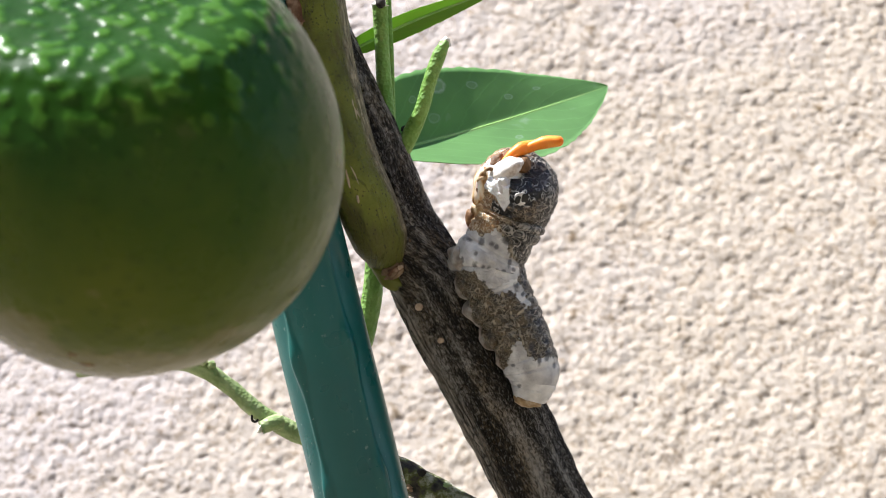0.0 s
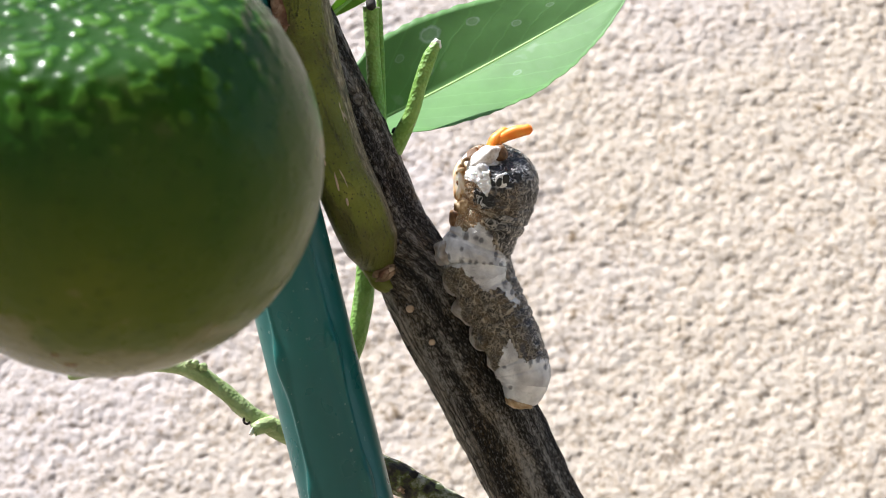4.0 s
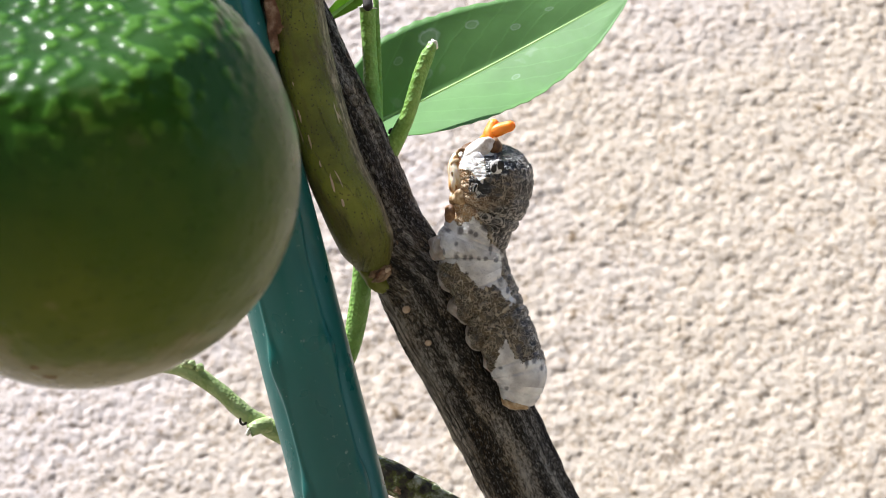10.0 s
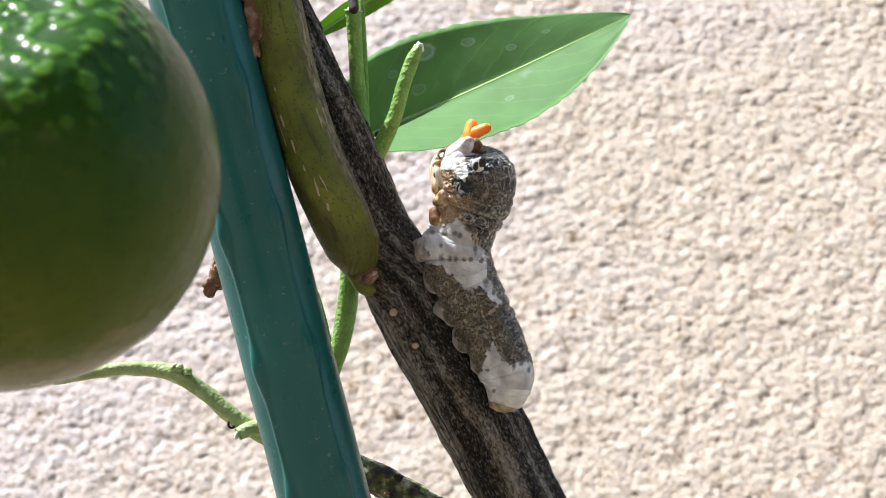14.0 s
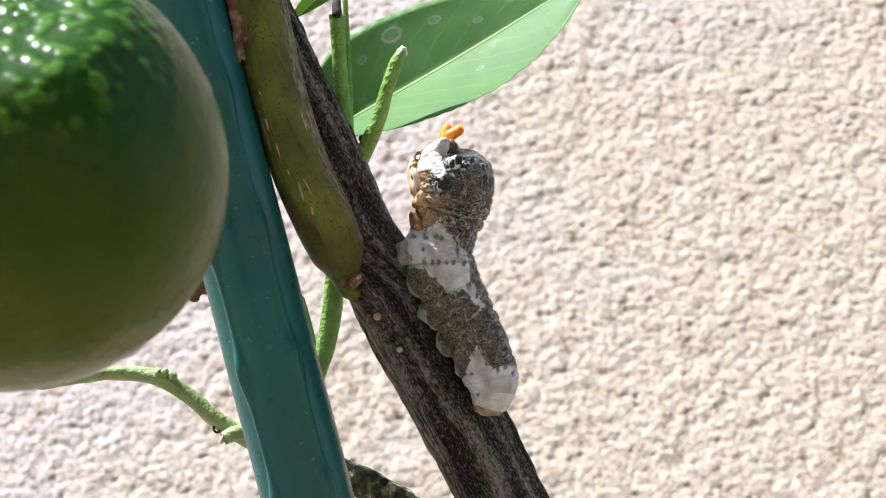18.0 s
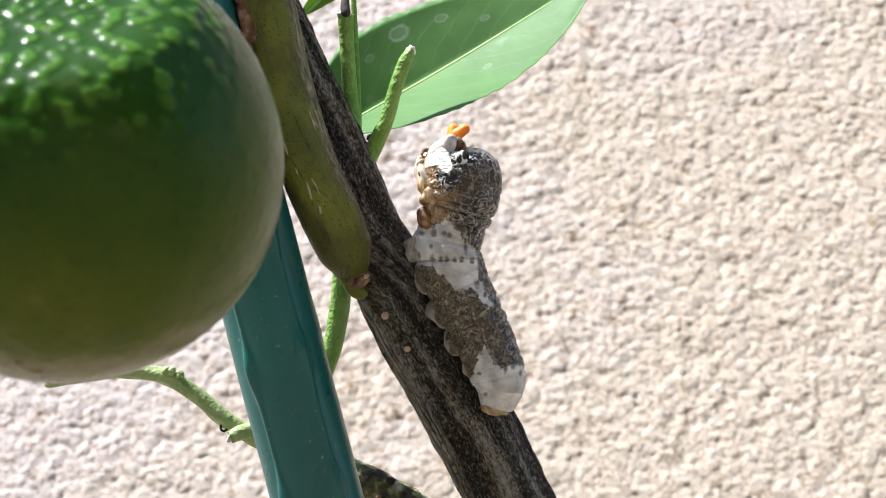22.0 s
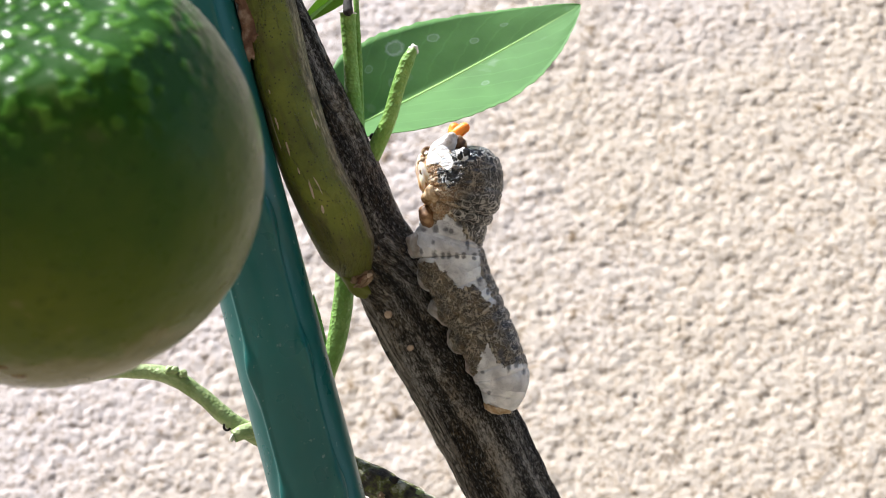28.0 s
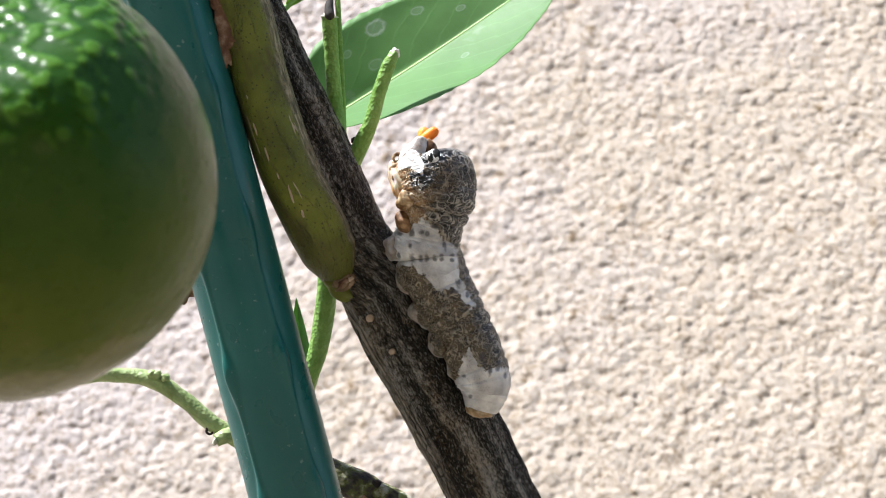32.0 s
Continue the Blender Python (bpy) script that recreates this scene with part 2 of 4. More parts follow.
def make_larva(name, dark, mid, light):
    """Netted skin; 'pale' bounds the smooth pale saddles, 'rust' the warm throat, 'net' the black and white mask,
    'dusk' the darker right flank and neck, 'ink' the dots.
    """
    n = Nodes(name, 0.38, 0.55)
    v = n.coords()
    mott = n.noise(v, 420, 4, 0.6, 0.6)
    def worms(scale, thin, seed):
        f = n.noise(n.coords("Object", (1, 1, seed)), scale, 1, 0.4, 0.9)
        return n.ramp(n.sums("ABSOLUTE", n.sums("SUBTRACT", f, 0.5), 0.0), [(thin, (1.0,)), (thin * 2.6, (0.0,))])
    web = n.sums("MAXIMUM", worms(720, 0.020, 0.8), n.sums("MULTIPLY", worms(1250, 0.022, 1.1), 0.8))
    gaps = n.ramp(n.noise(v, 700, 3), [(0.34, (0.25,)), (0.52, (1.0,))])
    line = n.sums("MULTIPLY", web, gaps)
    c = n.ramp(mott, [(0.36, dark), (0.62, mid)])
    c = n.mix(n.sums("MULTIPLY", line, 0.70), c, light)
    rust = n.attr("rust")
    warm = n.mix(line, n.ramp(mott, [(0.35, (0.22, 0.10, 0.035)), (0.6, (0.48, 0.30, 0.15))]), (0.74, 0.60, 0.45))
    c = n.mix(rust, c, warm)
    edge = n.sums("MULTIPLY", n.sums("SUBTRACT", n.noise(v, 900, 3), 0.5), 1.1)
    pale = n.ramp(n.sums("ADD", n.attr("pale"), edge), [(0.47, (0.0,)), (0.53, (1.0,))])
    white = n.ramp(n.noise(v, 260, 3, 0.5), [(0.34, (0.42, 0.40, 0.405)), (0.50, (0.64, 0.62, 0.615)), (0.66, (0.84, 0.82, 0.805))])
    c = n.mix(pale, c, white)
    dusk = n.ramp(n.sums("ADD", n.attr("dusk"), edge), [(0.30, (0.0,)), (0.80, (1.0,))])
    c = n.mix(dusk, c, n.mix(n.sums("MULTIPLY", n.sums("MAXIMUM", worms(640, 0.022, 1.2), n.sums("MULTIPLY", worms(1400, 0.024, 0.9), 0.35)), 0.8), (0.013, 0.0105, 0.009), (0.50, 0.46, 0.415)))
    net = n.ramp(n.sums("ADD", n.attr("net"), edge), [(0.42, (0.0,)), (0.58, (1.0,))])
    squig = n.sums("MULTIPLY", worms(640, 0.018, 1.0), n.ramp(n.noise(v, 380, 2), [(0.44, (0.1,)), (0.58, (1.0,))]))
    c = n.mix(net, c, n.mix(squig, (0.010, 0.009, 0.010), (0.74, 0.72, 0.71)))
    # snow: white skin marks, with the sun's glare on the crest put in
    snow = n.ramp(n.sums("ADD", n.attr("snow"), n.sums("MULTIPLY", edge, 0.6)), [(0.44, (0.0,)), (0.56, (1.0,))])
    c = n.mix(snow, c, n.ramp(n.noise(v, 420, 3), [(0.35, (0.66, 0.62, 0.62)), (0.5, (0.86, 0.84, 0.83))]))
    ink = n.sums("ADD", n.attr("ink"), n.sums("MULTIPLY", n.sums("SUBTRACT", n.noise(v, 900, 3, 0.6), 0.5), 1.1))
    n.colour(n.mix(n.ramp(ink, [(0.30, (0.0,)), (0.72, (0.8,))]), c, (0.050, 0.046, 0.054)))
    rough = n.sums("SUBTRACT", 1.0, n.sums("MULTIPLY", n.sums("MAXIMUM", pale, snow), 0.88))
    n.bump(n.sums("MULTIPLY", line, rough), 0.0007, 1.0)
    n.bump(n.sums("MULTIPLY", mott, rough), 0.0006, 0.5)
    n.bump(n.sums("MULTIPLY", n.noise(n.coords("Object", (1, 1, 2.5)), 330, 2, 0.4), rough), 0.0004, 0.5)
    n.bsdf.inputs["Subsurface Weight"].default_value = 0.25
    n.bsdf.inputs["Subsurface Radius"].default_value = (0.0012, 0.0009, 0.0007)
    return n.mat


STUCCO, EARTH, BARK, SHOOT = make_stucco(), make_earth(), make_bark(), make_shoot_skin()
TWIG = make_green_twig("pebbled_green_twig", (0.21, 0.28, 0.09), (0.40, 0.48, 0.23))
BRIGHT = make_green_twig("fresh_green_stub", (0.125, 0.26, 0.035), (0.25, 0.41, 0.10), 0.0006)
CUT = make_plain("dry_cut_wood", [(0.3, (0.60, 0.57, 0.48)), (0.7, (0.82, 0.80, 0.72))], 600)
SCAR = make_plain("corky_scar", [(0.3, (0.10, 0.06, 0.035)), (0.55, (0.27, 0.18, 0.11)), (0.75, (0.50, 0.42, 0.33))], 420, 0.9, 0.0008)
PEEL = make_plain("peeling_reddish_bark", [(0.3, (0.07, 0.032, 0.018)), (0.5, (0.17, 0.085, 0.05)), (0.7, (0.42, 0.30, 0.21))], 350, 0.8, 0.0006)
BLACK = make_plain("dead_dark_wood", [(0.3, (0.012, 0.010, 0.009)), (0.7, (0.05, 0.04, 0.035))], 500, 0.8)
LENTI = make_plain("pinkish_lenticel", [(0.3, (0.32, 0.22, 0.15)), (0.7, (0.58, 0.45, 0.33))], 700, 0.8)
MOSSY = make_plain("mossy_dark_twig_bark", [(0.36, (0.012, 0.010, 0.008)), (0.46, (0.055, 0.045, 0.032)), (0.54, (0.11, 0.12, 0.028)), (0.66, (0.46, 0.44, 0.34))], 330, 0.8, 0.0008, 1100)
FILL_TIMBER = make_plain("weathered_timber", [(0.3, (0.12, 0.11, 0.095)), (0.7, (0.22, 0.205, 0.18))], 6, 0.85, 0.002, 60)
RIND, STAKE = make_rind(), make_stake_plastic()
LEAF = make_leaf_skin("citrus_leaf", (0.150, 0.295, 0.105), (0.25, 0.47, 0.125), 0.36, True)
YOUNG = make_leaf_skin("young_leaf", (0.40, 0.44, 0.05), (0.84, 0.84, 0.14), 0.72)
FRESH = make_leaf_skin("fresh_leaf", (0.20, 0.36, 0.06), (0.36, 0.58, 0.08), 0.4)
RIB = make_green_twig("leaf_midrib", (0.22, 0.42, 0.10), (0.34, 0.55, 0.17), 0.0001)
LARVA = make_larva("mottled_larva_skin", (0.026, 0.018, 0.009), (0.115, 0.080, 0.040), (0.52, 0.44, 0.33))
THORAX = make_larva("mottled_thorax_skin", (0.011, 0.009, 0.006), (0.075, 0.048, 0.026), (0.56, 0.46, 0.35))
RUSTY = make_plain("rusty_brown_skin", [(0.3, (0.06, 0.024, 0.009)), (0.5, (0.16, 0.075, 0.028)), (0.7, (0.40, 0.24, 0.12))], 650, 0.6)
PALE = make_plain("greyish_white_skin", [(0.3, (0.44, 0.40, 0.39)), (0.7, (0.74, 0.71, 0.69))], 400, 0.4)
CREAM = make_plain("cream_head_skin", [(0.34, (0.44, 0.34, 0.28)), (0.46, (0.72, 0.64, 0.59)), (0.7, (0.84, 0.79, 0.76))], 420, 0.6)
CREST_SKIN = make_plain("white_crest_skin", [(0.32, (0.52, 0.45, 0.42)), (0.46, (0.64, 0.60, 0.59)), (0.7, (0.76, 0.74, 0.73))], 330, 0.55, 0.0002)
AMBER = make_plain("amber_leg_skin", [(0.38, (0.13, 0.06, 0.02)), (0.52, (0.40, 0.26, 0.13)), (0.66, (0.72, 0.58, 0.42))], 520, 0.6)
INK = make_plain("black_marking", [(0.3, (0.006, 0.006, 0.006)), (0.7, (0.02, 0.018, 0.016))], 400, 0.25)


def make_clear_skin():
    n = Nodes("translucent_fold_skin", 0.3, 0.5)
    v = n.coords()
    n.colour(n.ramp(n.noise(v, 500, 3), [(0.34, (0.20, 0.165, 0.14)), (0.5, (0.34, 0.30, 0.27)), (0.66, (0.56, 0.52, 0.49))]))
    n.bsdf.inputs["Subsurface Weight"].default_value = 0.6
    n.bsdf.inputs["Subsurface Radius"].default_value = (0.003, 0.002, 0.0015)
    n.bump(n.noise(v, 800, 3), 0.0003, 0.6)
    return n.mat


def make_orange():
    n = Nodes("moist_orange_gland", 0.42, 0.35)
    v = n.coords()
    n.colour(n.ramp(n.noise(v, 300, 3), [(0.3, (1.0, 0.21, 0.012)), (0.7, (1.0, 0.33, 0.045))]))
    n.bsdf.inputs["Subsurface Weight"].default_value = 0.7
    n.bsdf.inputs["Subsurface Radius"].default_value = (0.006, 0.003, 0.0008)
    return n.mat


def make_stripes():
    n = Nodes("striped_throat_skin", 0.4, 0.45)
    bands = n.noise(n.coords("Object", (1.6, 1.0, 0.35)), 620, 2, 0.5, 0.3)
    n.colour(n.ramp(bands, [(0.38, (0.26, 0.11, 0.03)), (0.46, (0.56, 0.34, 0.15)), (0.53, (0.74, 0.62, 0.48)), (0.66, (0.84, 0.78, 0.70))]))
    n.bump(bands, 0.0006, 0.7)
    n.bsdf.inputs["Subsurface Weight"].default_value = 0.4
    n.bsdf.inputs["Subsurface Radius"].default_value = (0.002, 0.0012, 0.0006)
    return n.mat


STRIPED = make_stripes()
CLEAR, ORANGE = make_clear_skin(), make_orange()
TAN = make_plain("tan_tail_skin", [(0.32, (0.20, 0.10, 0.035)), (0.5, (0.40, 0.27, 0.14)), (0.68, (0.62, 0.52, 0.40))], 420, 0.35)

# ---- the plant's plane: x to the right, y away from the lens, z up across the line of sight ----
PLANE = pose(0, REACH * C36, EYE[2] + REACH * S36, TILT)
K = 2 * math.tan(radians(LENS / 2)) / 1568


def V(px, py, y=0.0):
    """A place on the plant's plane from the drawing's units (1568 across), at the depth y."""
    d = REACH + y
    return Vector(((px - 784) * K * d, y, (441 - py) * K * d))


def U(n, y=0.0):
    """A length from the drawing's units."""
    return n * K * (REACH + y)


HUB = V(718.2, 548.2)


def mesh_ob(name, verts, faces, mat, parent=None, uvs=None, smooth=True, attrs=None):
    me = bpy.data.meshes.new(name)
    me.from_pydata([tuple(v) for v in verts], [], faces)
    me.materials.append(mat)
    if smooth:
        me.polygons.foreach_set("use_smooth", [True] * len(me.polygons))
    if uvs is not None:
        layer = me.uv_layers.new(name="UVMap")
        idx = np.zeros(len(me.loops), dtype=np.int32)
        me.loops.foreach_get("vertex_index", idx)
        layer.data.foreach_set("uv", np.asarray(uvs, dtype=np.float32)[idx].ravel())
    for k, vals in (attrs or {}).items():
        a = me.attributes.new(k, "FLOAT", "POINT")
        a.data.foreach_set("value", np.asarray(vals, dtype=np.float32))
    me.update()
    ob = new(name, me)
    if parent:
        ob.parent = parent
    return ob


def spline(pts, n):
    """A smooth line through points; n steps a span."""
    pts = [Vector(p) for p in pts]
    pts = [2 * pts[0] - pts[1], *pts, 2 * pts[-1] - pts[-2]]
    out = []
    for i in range(1, len(pts) - 2):
        a, b, c, d = pts[i - 1:i + 3]
        for k in range(n):
            t = k / n
            out.append(0.5 * (2 * b + (c - a) * t + (2 * a - 5 * b + 4 * c - d) * t * t + (3 * b - a - 3 * c + d) * t ** 3))
    out.append(pts[-2])
    return out


def smooth_radii(rs, n):
    out = []
    for i in range(len(rs) - 1):
        for k in range(n):
            t = k / n
            t = t * t * (3 - 2 * t)
            out.append(rs[i] * (1 - t) + rs[i + 1] * t)
    return [*out, rs[-1]]


def tube(name, line, radii, mat, parent, origin=HUB, around=20, steps=8, relief=None, round_ends=True):
    """A round bar along a line, with uneven relief(angle, metres along) added to its radius."""
    pts, rs = spline(line, steps), smooth_radii(radii, steps)
    verts, uvs, faces = [], [], []
    along = 0.0
    n = len(pts)
    rings = [(i, 1.0, 0.0) for i in range(n)]
    if round_ends:
        caps = [(0.35, 0.94), (0.75, 0.66), (0.95, 0.3)]
        rings = [(0, f, -s) for s, f in reversed(caps)] + rings + [(n - 1, f, s) for s, f in caps]
    for i, f, s in rings:
        tan = (pts[min(i + 1, n - 1)] - pts[max(i - 1, 0)]).normalized()
        side = tan.cross(Vector((0, 1, 0))).normalized()
        front = side.cross(tan).normalized()
        if i and s == 0.0:
            along += (pts[i] - pts[i - 1]).length
        c = pts[i] + tan * (s * rs[i])
        for j in range(around + 1):
            a = 2 * math.pi * j / around
            r = rs[i] * f
            if relief and j < around:
                r += relief(a, along) * f
            if relief and j == around:
                r += relief(0.0, along) * f
            # the seam lies at the back
            verts.append(c + side * (math.sin(a) * r) + front * (math.cos(a) * r) - origin)
            uvs.append((a * rs[i], along))
    w = around + 1
    for i in range(len(rings) - 1):
        for j in range(around):
            faces.append((i * w + j, i * w + j + 1, (i + 1) * w + j + 1, (i + 1) * w + j))
    faces.append(tuple(range(around)))
    top = (len(rings) - 1) * w
    faces.append(tuple(top + j for j in reversed(range(around))))
    return mesh_ob(name, verts, faces, mat, parent, uvs)


def lump(name, centre, size, mat, parent, origin=HUB, turn=(0, 0, 0), rough=0.08, seed=0, around=18, rows=12):
    """An uneven rounded lump."""
    rot = Euler([radians(a) for a in turn]).to_matrix()
    verts, faces = [], []
    for i in range(rows + 1):
        phi = math.pi * i / rows
        for j in range(around):
            a = 2 * math.pi * j / around
            n = Vector((math.sin(phi) * math.cos(a), math.sin(phi) * math.sin(a), math.cos(phi)))
            k = 1 + rough * noise.noise(n * 1.7 + Vector((seed * 3.1, 0, 0)))
            verts.append(rot @ Vector((n.x * size[0] * k, n.y * size[1] * k, n.z * size[2] * k)) + Vector(centre) - origin)
    for i in range(rows):
        for j in range(around):
            k = (j + 1) % around
            faces.append((i * around + j, (i + 1) * around + j, (i + 1) * around + k, i * around + k))
    return mesh_ob(name, verts, faces, mat, parent)


def hash_grid(seed, n, m, k=1):
    return np.random.RandomState(seed).rand(n, m, k)


def blobs(x, z, cell, seed, reach=0.75):
    """Heights of a coat thrown on in rounded crumbs."""
    ix, iz = np.floor(x / cell).astype(int), np.floor(z / cell).astype(int)
    tab = hash_grid(seed, 257, 257, 4)
    h = np.zeros_like(x)
    for dx in (-1, 0, 1):
        for dz in (-1, 0, 1):
            cx, cz = ix + dx, iz + dz
            r = tab[cx % 257, cz % 257]
            px, pz = (cx + r[..., 0]) * cell, (cz + r[..., 1]) * cell
            rad = cell * (0.55 + reach * r[..., 2])
            q = ((x - px) ** 2 + (z - pz) ** 2) / rad ** 2
            h = np.maximum(h, (0.35 + 0.65 * r[..., 3]) * np.sqrt(np.clip(1 - q, 0, 1)))
    return h


def soft_noise(x, z, cell, seed):
    tab = hash_grid(seed, 129, 129)[..., 0]
    u, w = x / cell, z / cell
    i, j = np.floor(u).astype(int), np.floor(w).astype(int)
    fu, fw = u - i, w - j
    fu, fw = fu * fu * (3 - 2 * fu), fw * fw * (3 - 2 * fw)
    g = lambda a, b: tab[a % 129, b % 129]
    return (g(i, j) * (1 - fu) + g(i + 1, j) * fu) * (1 - fw) + (g(i, j + 1) * (1 - fu) + g(i + 1, j + 1) * fu) * fw


WALL_Y = 0.66


def build_wall():
    fine_x = np.arange(-0.215, 0.2151, 0.00068)
    fine_z = np.arange(0.565, 0.866, 0.00068)
    xs = np.concatenate([np.linspace(-3, -0.22, 30), fine_x, np.linspace(0.22, 3, 30)])
    zs = np.concatenate([np.linspace(-0.1, 0.56, 14), fine_z, np.linspace(0.87, 2.6, 22)])
    x, z = np.meshgrid(xs, zs, indexing="ij")
    wx = x + 0.0022 * (soft_noise(x + 9, z + 9, 0.0024, 7) - 0.5)
    wz = z + 0.0022 * (soft_noise(x + 4, z + 4, 0.0024, 8) - 0.5)
    h = 0.00072 * blobs(wx + 5, wz + 5, 0.0062, 1, 0.30) + 0.00066 * blobs(wx + 5, wz + 5, 0.0036, 2, 0.22)
    h += 0.0008 * soft_noise(x + 7, z + 7, 0.010, 3) + 0.00052 * soft_noise(x + 3, z + 3, 0.0017, 4)
    y = WALL_Y - h
    nx, nz = len(xs), len(zs)
    verts = np.stack([x, y, z], -1).reshape(-1, 3)
    i, j = np.meshgrid(np.arange(nx - 1), np.arange(nz - 1), indexing="ij")
    a = (i * nz + j).ravel()
    quads = np.stack([a, a + nz, a + nz + 1, a + 1], -1)
    # the wall's back, top and sides
    back = len(verts)
    extra = np.array([(-3, WALL_Y + 0.15, -0.1), (3, WALL_Y + 0.15, -0.1), (3, WALL_Y + 0.15, 2.6), (-3, WALL_Y + 0.15, 2.6)])
    verts = np.concatenate([verts, extra])
    c = (0, (nx - 1) * nz, nx * nz - 1, nz - 1)
    more = np.array([(back + 1, back, back + 3, back + 2), (c[0], c[3], back + 3, back), (c[1], back + 1, back + 2, c[2]), (c[3], c[2], back + 2, back + 3)])
    quads = np.concatenate([quads, more])
    me = bpy.data.meshes.new("wall_north")
    me.vertices.add(len(verts))
    me.vertices.foreach_set("co", verts.astype(np.float32).ravel())
    me.loops.add(quads.size)
    me.loops.foreach_set("vertex_index", quads.astype(np.int32).ravel())
    me.polygons.add(len(quads))
    me.polygons.foreach_set("loop_start", np.arange(0, quads.size, 4, dtype=np.int32))
    me.polygons.foreach_set("use_smooth", np.ones(len(quads), dtype=bool))
    me.update(calc_edges=True)
    me.validate()
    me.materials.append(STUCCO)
    return tagged(new("wall_north", me), "cream house wall with rough sprayed stucco, in full sun", "wall", kind="structure")


def build_ground():
    s = 300.0
    ob = mesh_ob("ground", [(-s, -s, 0), (s, -s, 0), (s, s, 0), (-s, s, 0)], [(0, 1, 2, 3)], EARTH, smooth=False)
    return tagged(ob, "pale dry gravelly earth along the house wall", "ground", kind="structure")


# unseen wall behind the lens, added to set the fill light
def build_far_side():
    y, h = -2.6, 1.9
    ob = mesh_ob("wall_south", [(-6, y, -0.1), (6, y, -0.1), (6, y, h), (-6, y, h), (-6, y - 0.15, -0.1), (6, y - 0.15, -0.1), (6, y - 0.15, h), (-6, y - 0.15, h)],
                 [(3, 2, 1, 0), (4, 5, 6, 7), (0, 4, 7, 3), (1, 2, 6, 5), (3, 7, 6, 2)], FILL_TIMBER, smooth=False)
    return tagged(ob, "unseen weathered timber wall behind the lens, added for fill light", "wall", kind="structure")


build_wall()
build_ground()
build_far_side()


def thing(name, label, category, at=HUB):
    ob = new(name)
    ob.empty_display_size = 0.02
    ob.matrix_world = PLANE @ Matrix.Translation(at)
    return tagged(ob, label, category)


# ---- citrus branch ----
BRANCH = thing("citrus_branch", "grey-barked citrus branch with olive side shoot and green twigs, swaying", "branch")
INV = (PLANE @ Matrix.Translation(HUB)).inverted()


def bark_relief(a, s):
    p = Vector((math.sin(a) * 3.0, math.cos(a) * 3.0, s * 55))
    f = noise.noise(Vector((math.sin(a) * 16, math.cos(a) * 16, s * 260)))
    g = noise.noise(Vector((math.sin(a) * 9, math.cos(a) * 9, s * 110)))
    return U(3) * noise.noise(p) + U(3.2) * g + U(3.4) * f


def build_main_stem():
    line = [V(160, -660, 0.012), V(330, -330, 0.006), V(492, -20), V(556, 120), V(623, 260), V(683, 390), V(756, 535), V(848, 702), V(942, 882)]
    line += [V(1036, 1062), V(1130, 1240)]
    low = [(0.052, 0.37, 0.27), (0.072, 0.405, 0.15), (0.082, 0.42, 0.03), (0.083, 0.422, -0.05)]
    line += [INV @ Vector(p) + HUB for p in low]
    radii = [U(r) for r in (50, 56, 60, 62, 63, 61, 75, 76, 74, 76, 80, 88, 96, 104, 108)]
    return tube("main_stem", line, radii, BARK, BRANCH, around=120, steps=44, relief=bark_relief)


def build_side_shoot():
    pivot = V(668, 470, -0.006)
    line = [V(230, -400, -0.014), V(370, -250, -0.012), V(470, -120, -0.010), V(517, -10, -0.0085), V(544, 130, -0.008), V(585, 280, -0.0075), V(624, 372, -0.0065), V(646, 422, -0.005), V(662, 452, -0.003), V(674, 472, 0.001)]
    radii = [U(r) for r in (40, 42, 45, 49, 50, 51, 53, 51, 42, 28)]
    shoot = tube("side_shoot", line, radii, SHOOT, BRANCH, origin=pivot, around=32, steps=14,
                 relief=lambda a, s: U(2.2) * noise.noise(Vector((math.sin(a) * 2, math.cos(a) * 2, s * 90))))
    shoot.location = pivot - HUB
    tagged(shoot, "olive green side shoot with corky streaks")
    for k, (x, y, w, h, t) in enumerate(((486, 18, 15, 36, -10), (482, 66, 9, 26, -12), (504, 48, 17, 4, 8), (500, 10, 20, 7, 10), (474, -30, 14, 30, -14), (496, 28, 9, 16, -8), (512, 62, 9, 3, 4))):
        lump("bark_flake", V(x, y, -0.0120), (U(w), U(3.0), U(h)), PEEL, shoot, pivot, (0, t, 0), 0.4, k, around=24, rows=18)
    for k, (x, y, w, h) in enumerate(((570, 232, 5, 5), (582, 262, 3, 15), (586, 320, 3, 26), (560, 196, 8, 4), (566, 290, 3, 9), (606, 360, 3, 10), (520, 148, 4, 10), (530, 205, 3, 14), (548, 250, 3, 18))):
        lump("lenticel", V(x, y, -0.0119 + 0.0002 * (k % 2)), (U(w * 0.75), U(2.6), U(h * 0.8)), LENTI, shoot, pivot, (0, -14, 0), 0.3, k)
    return shoot


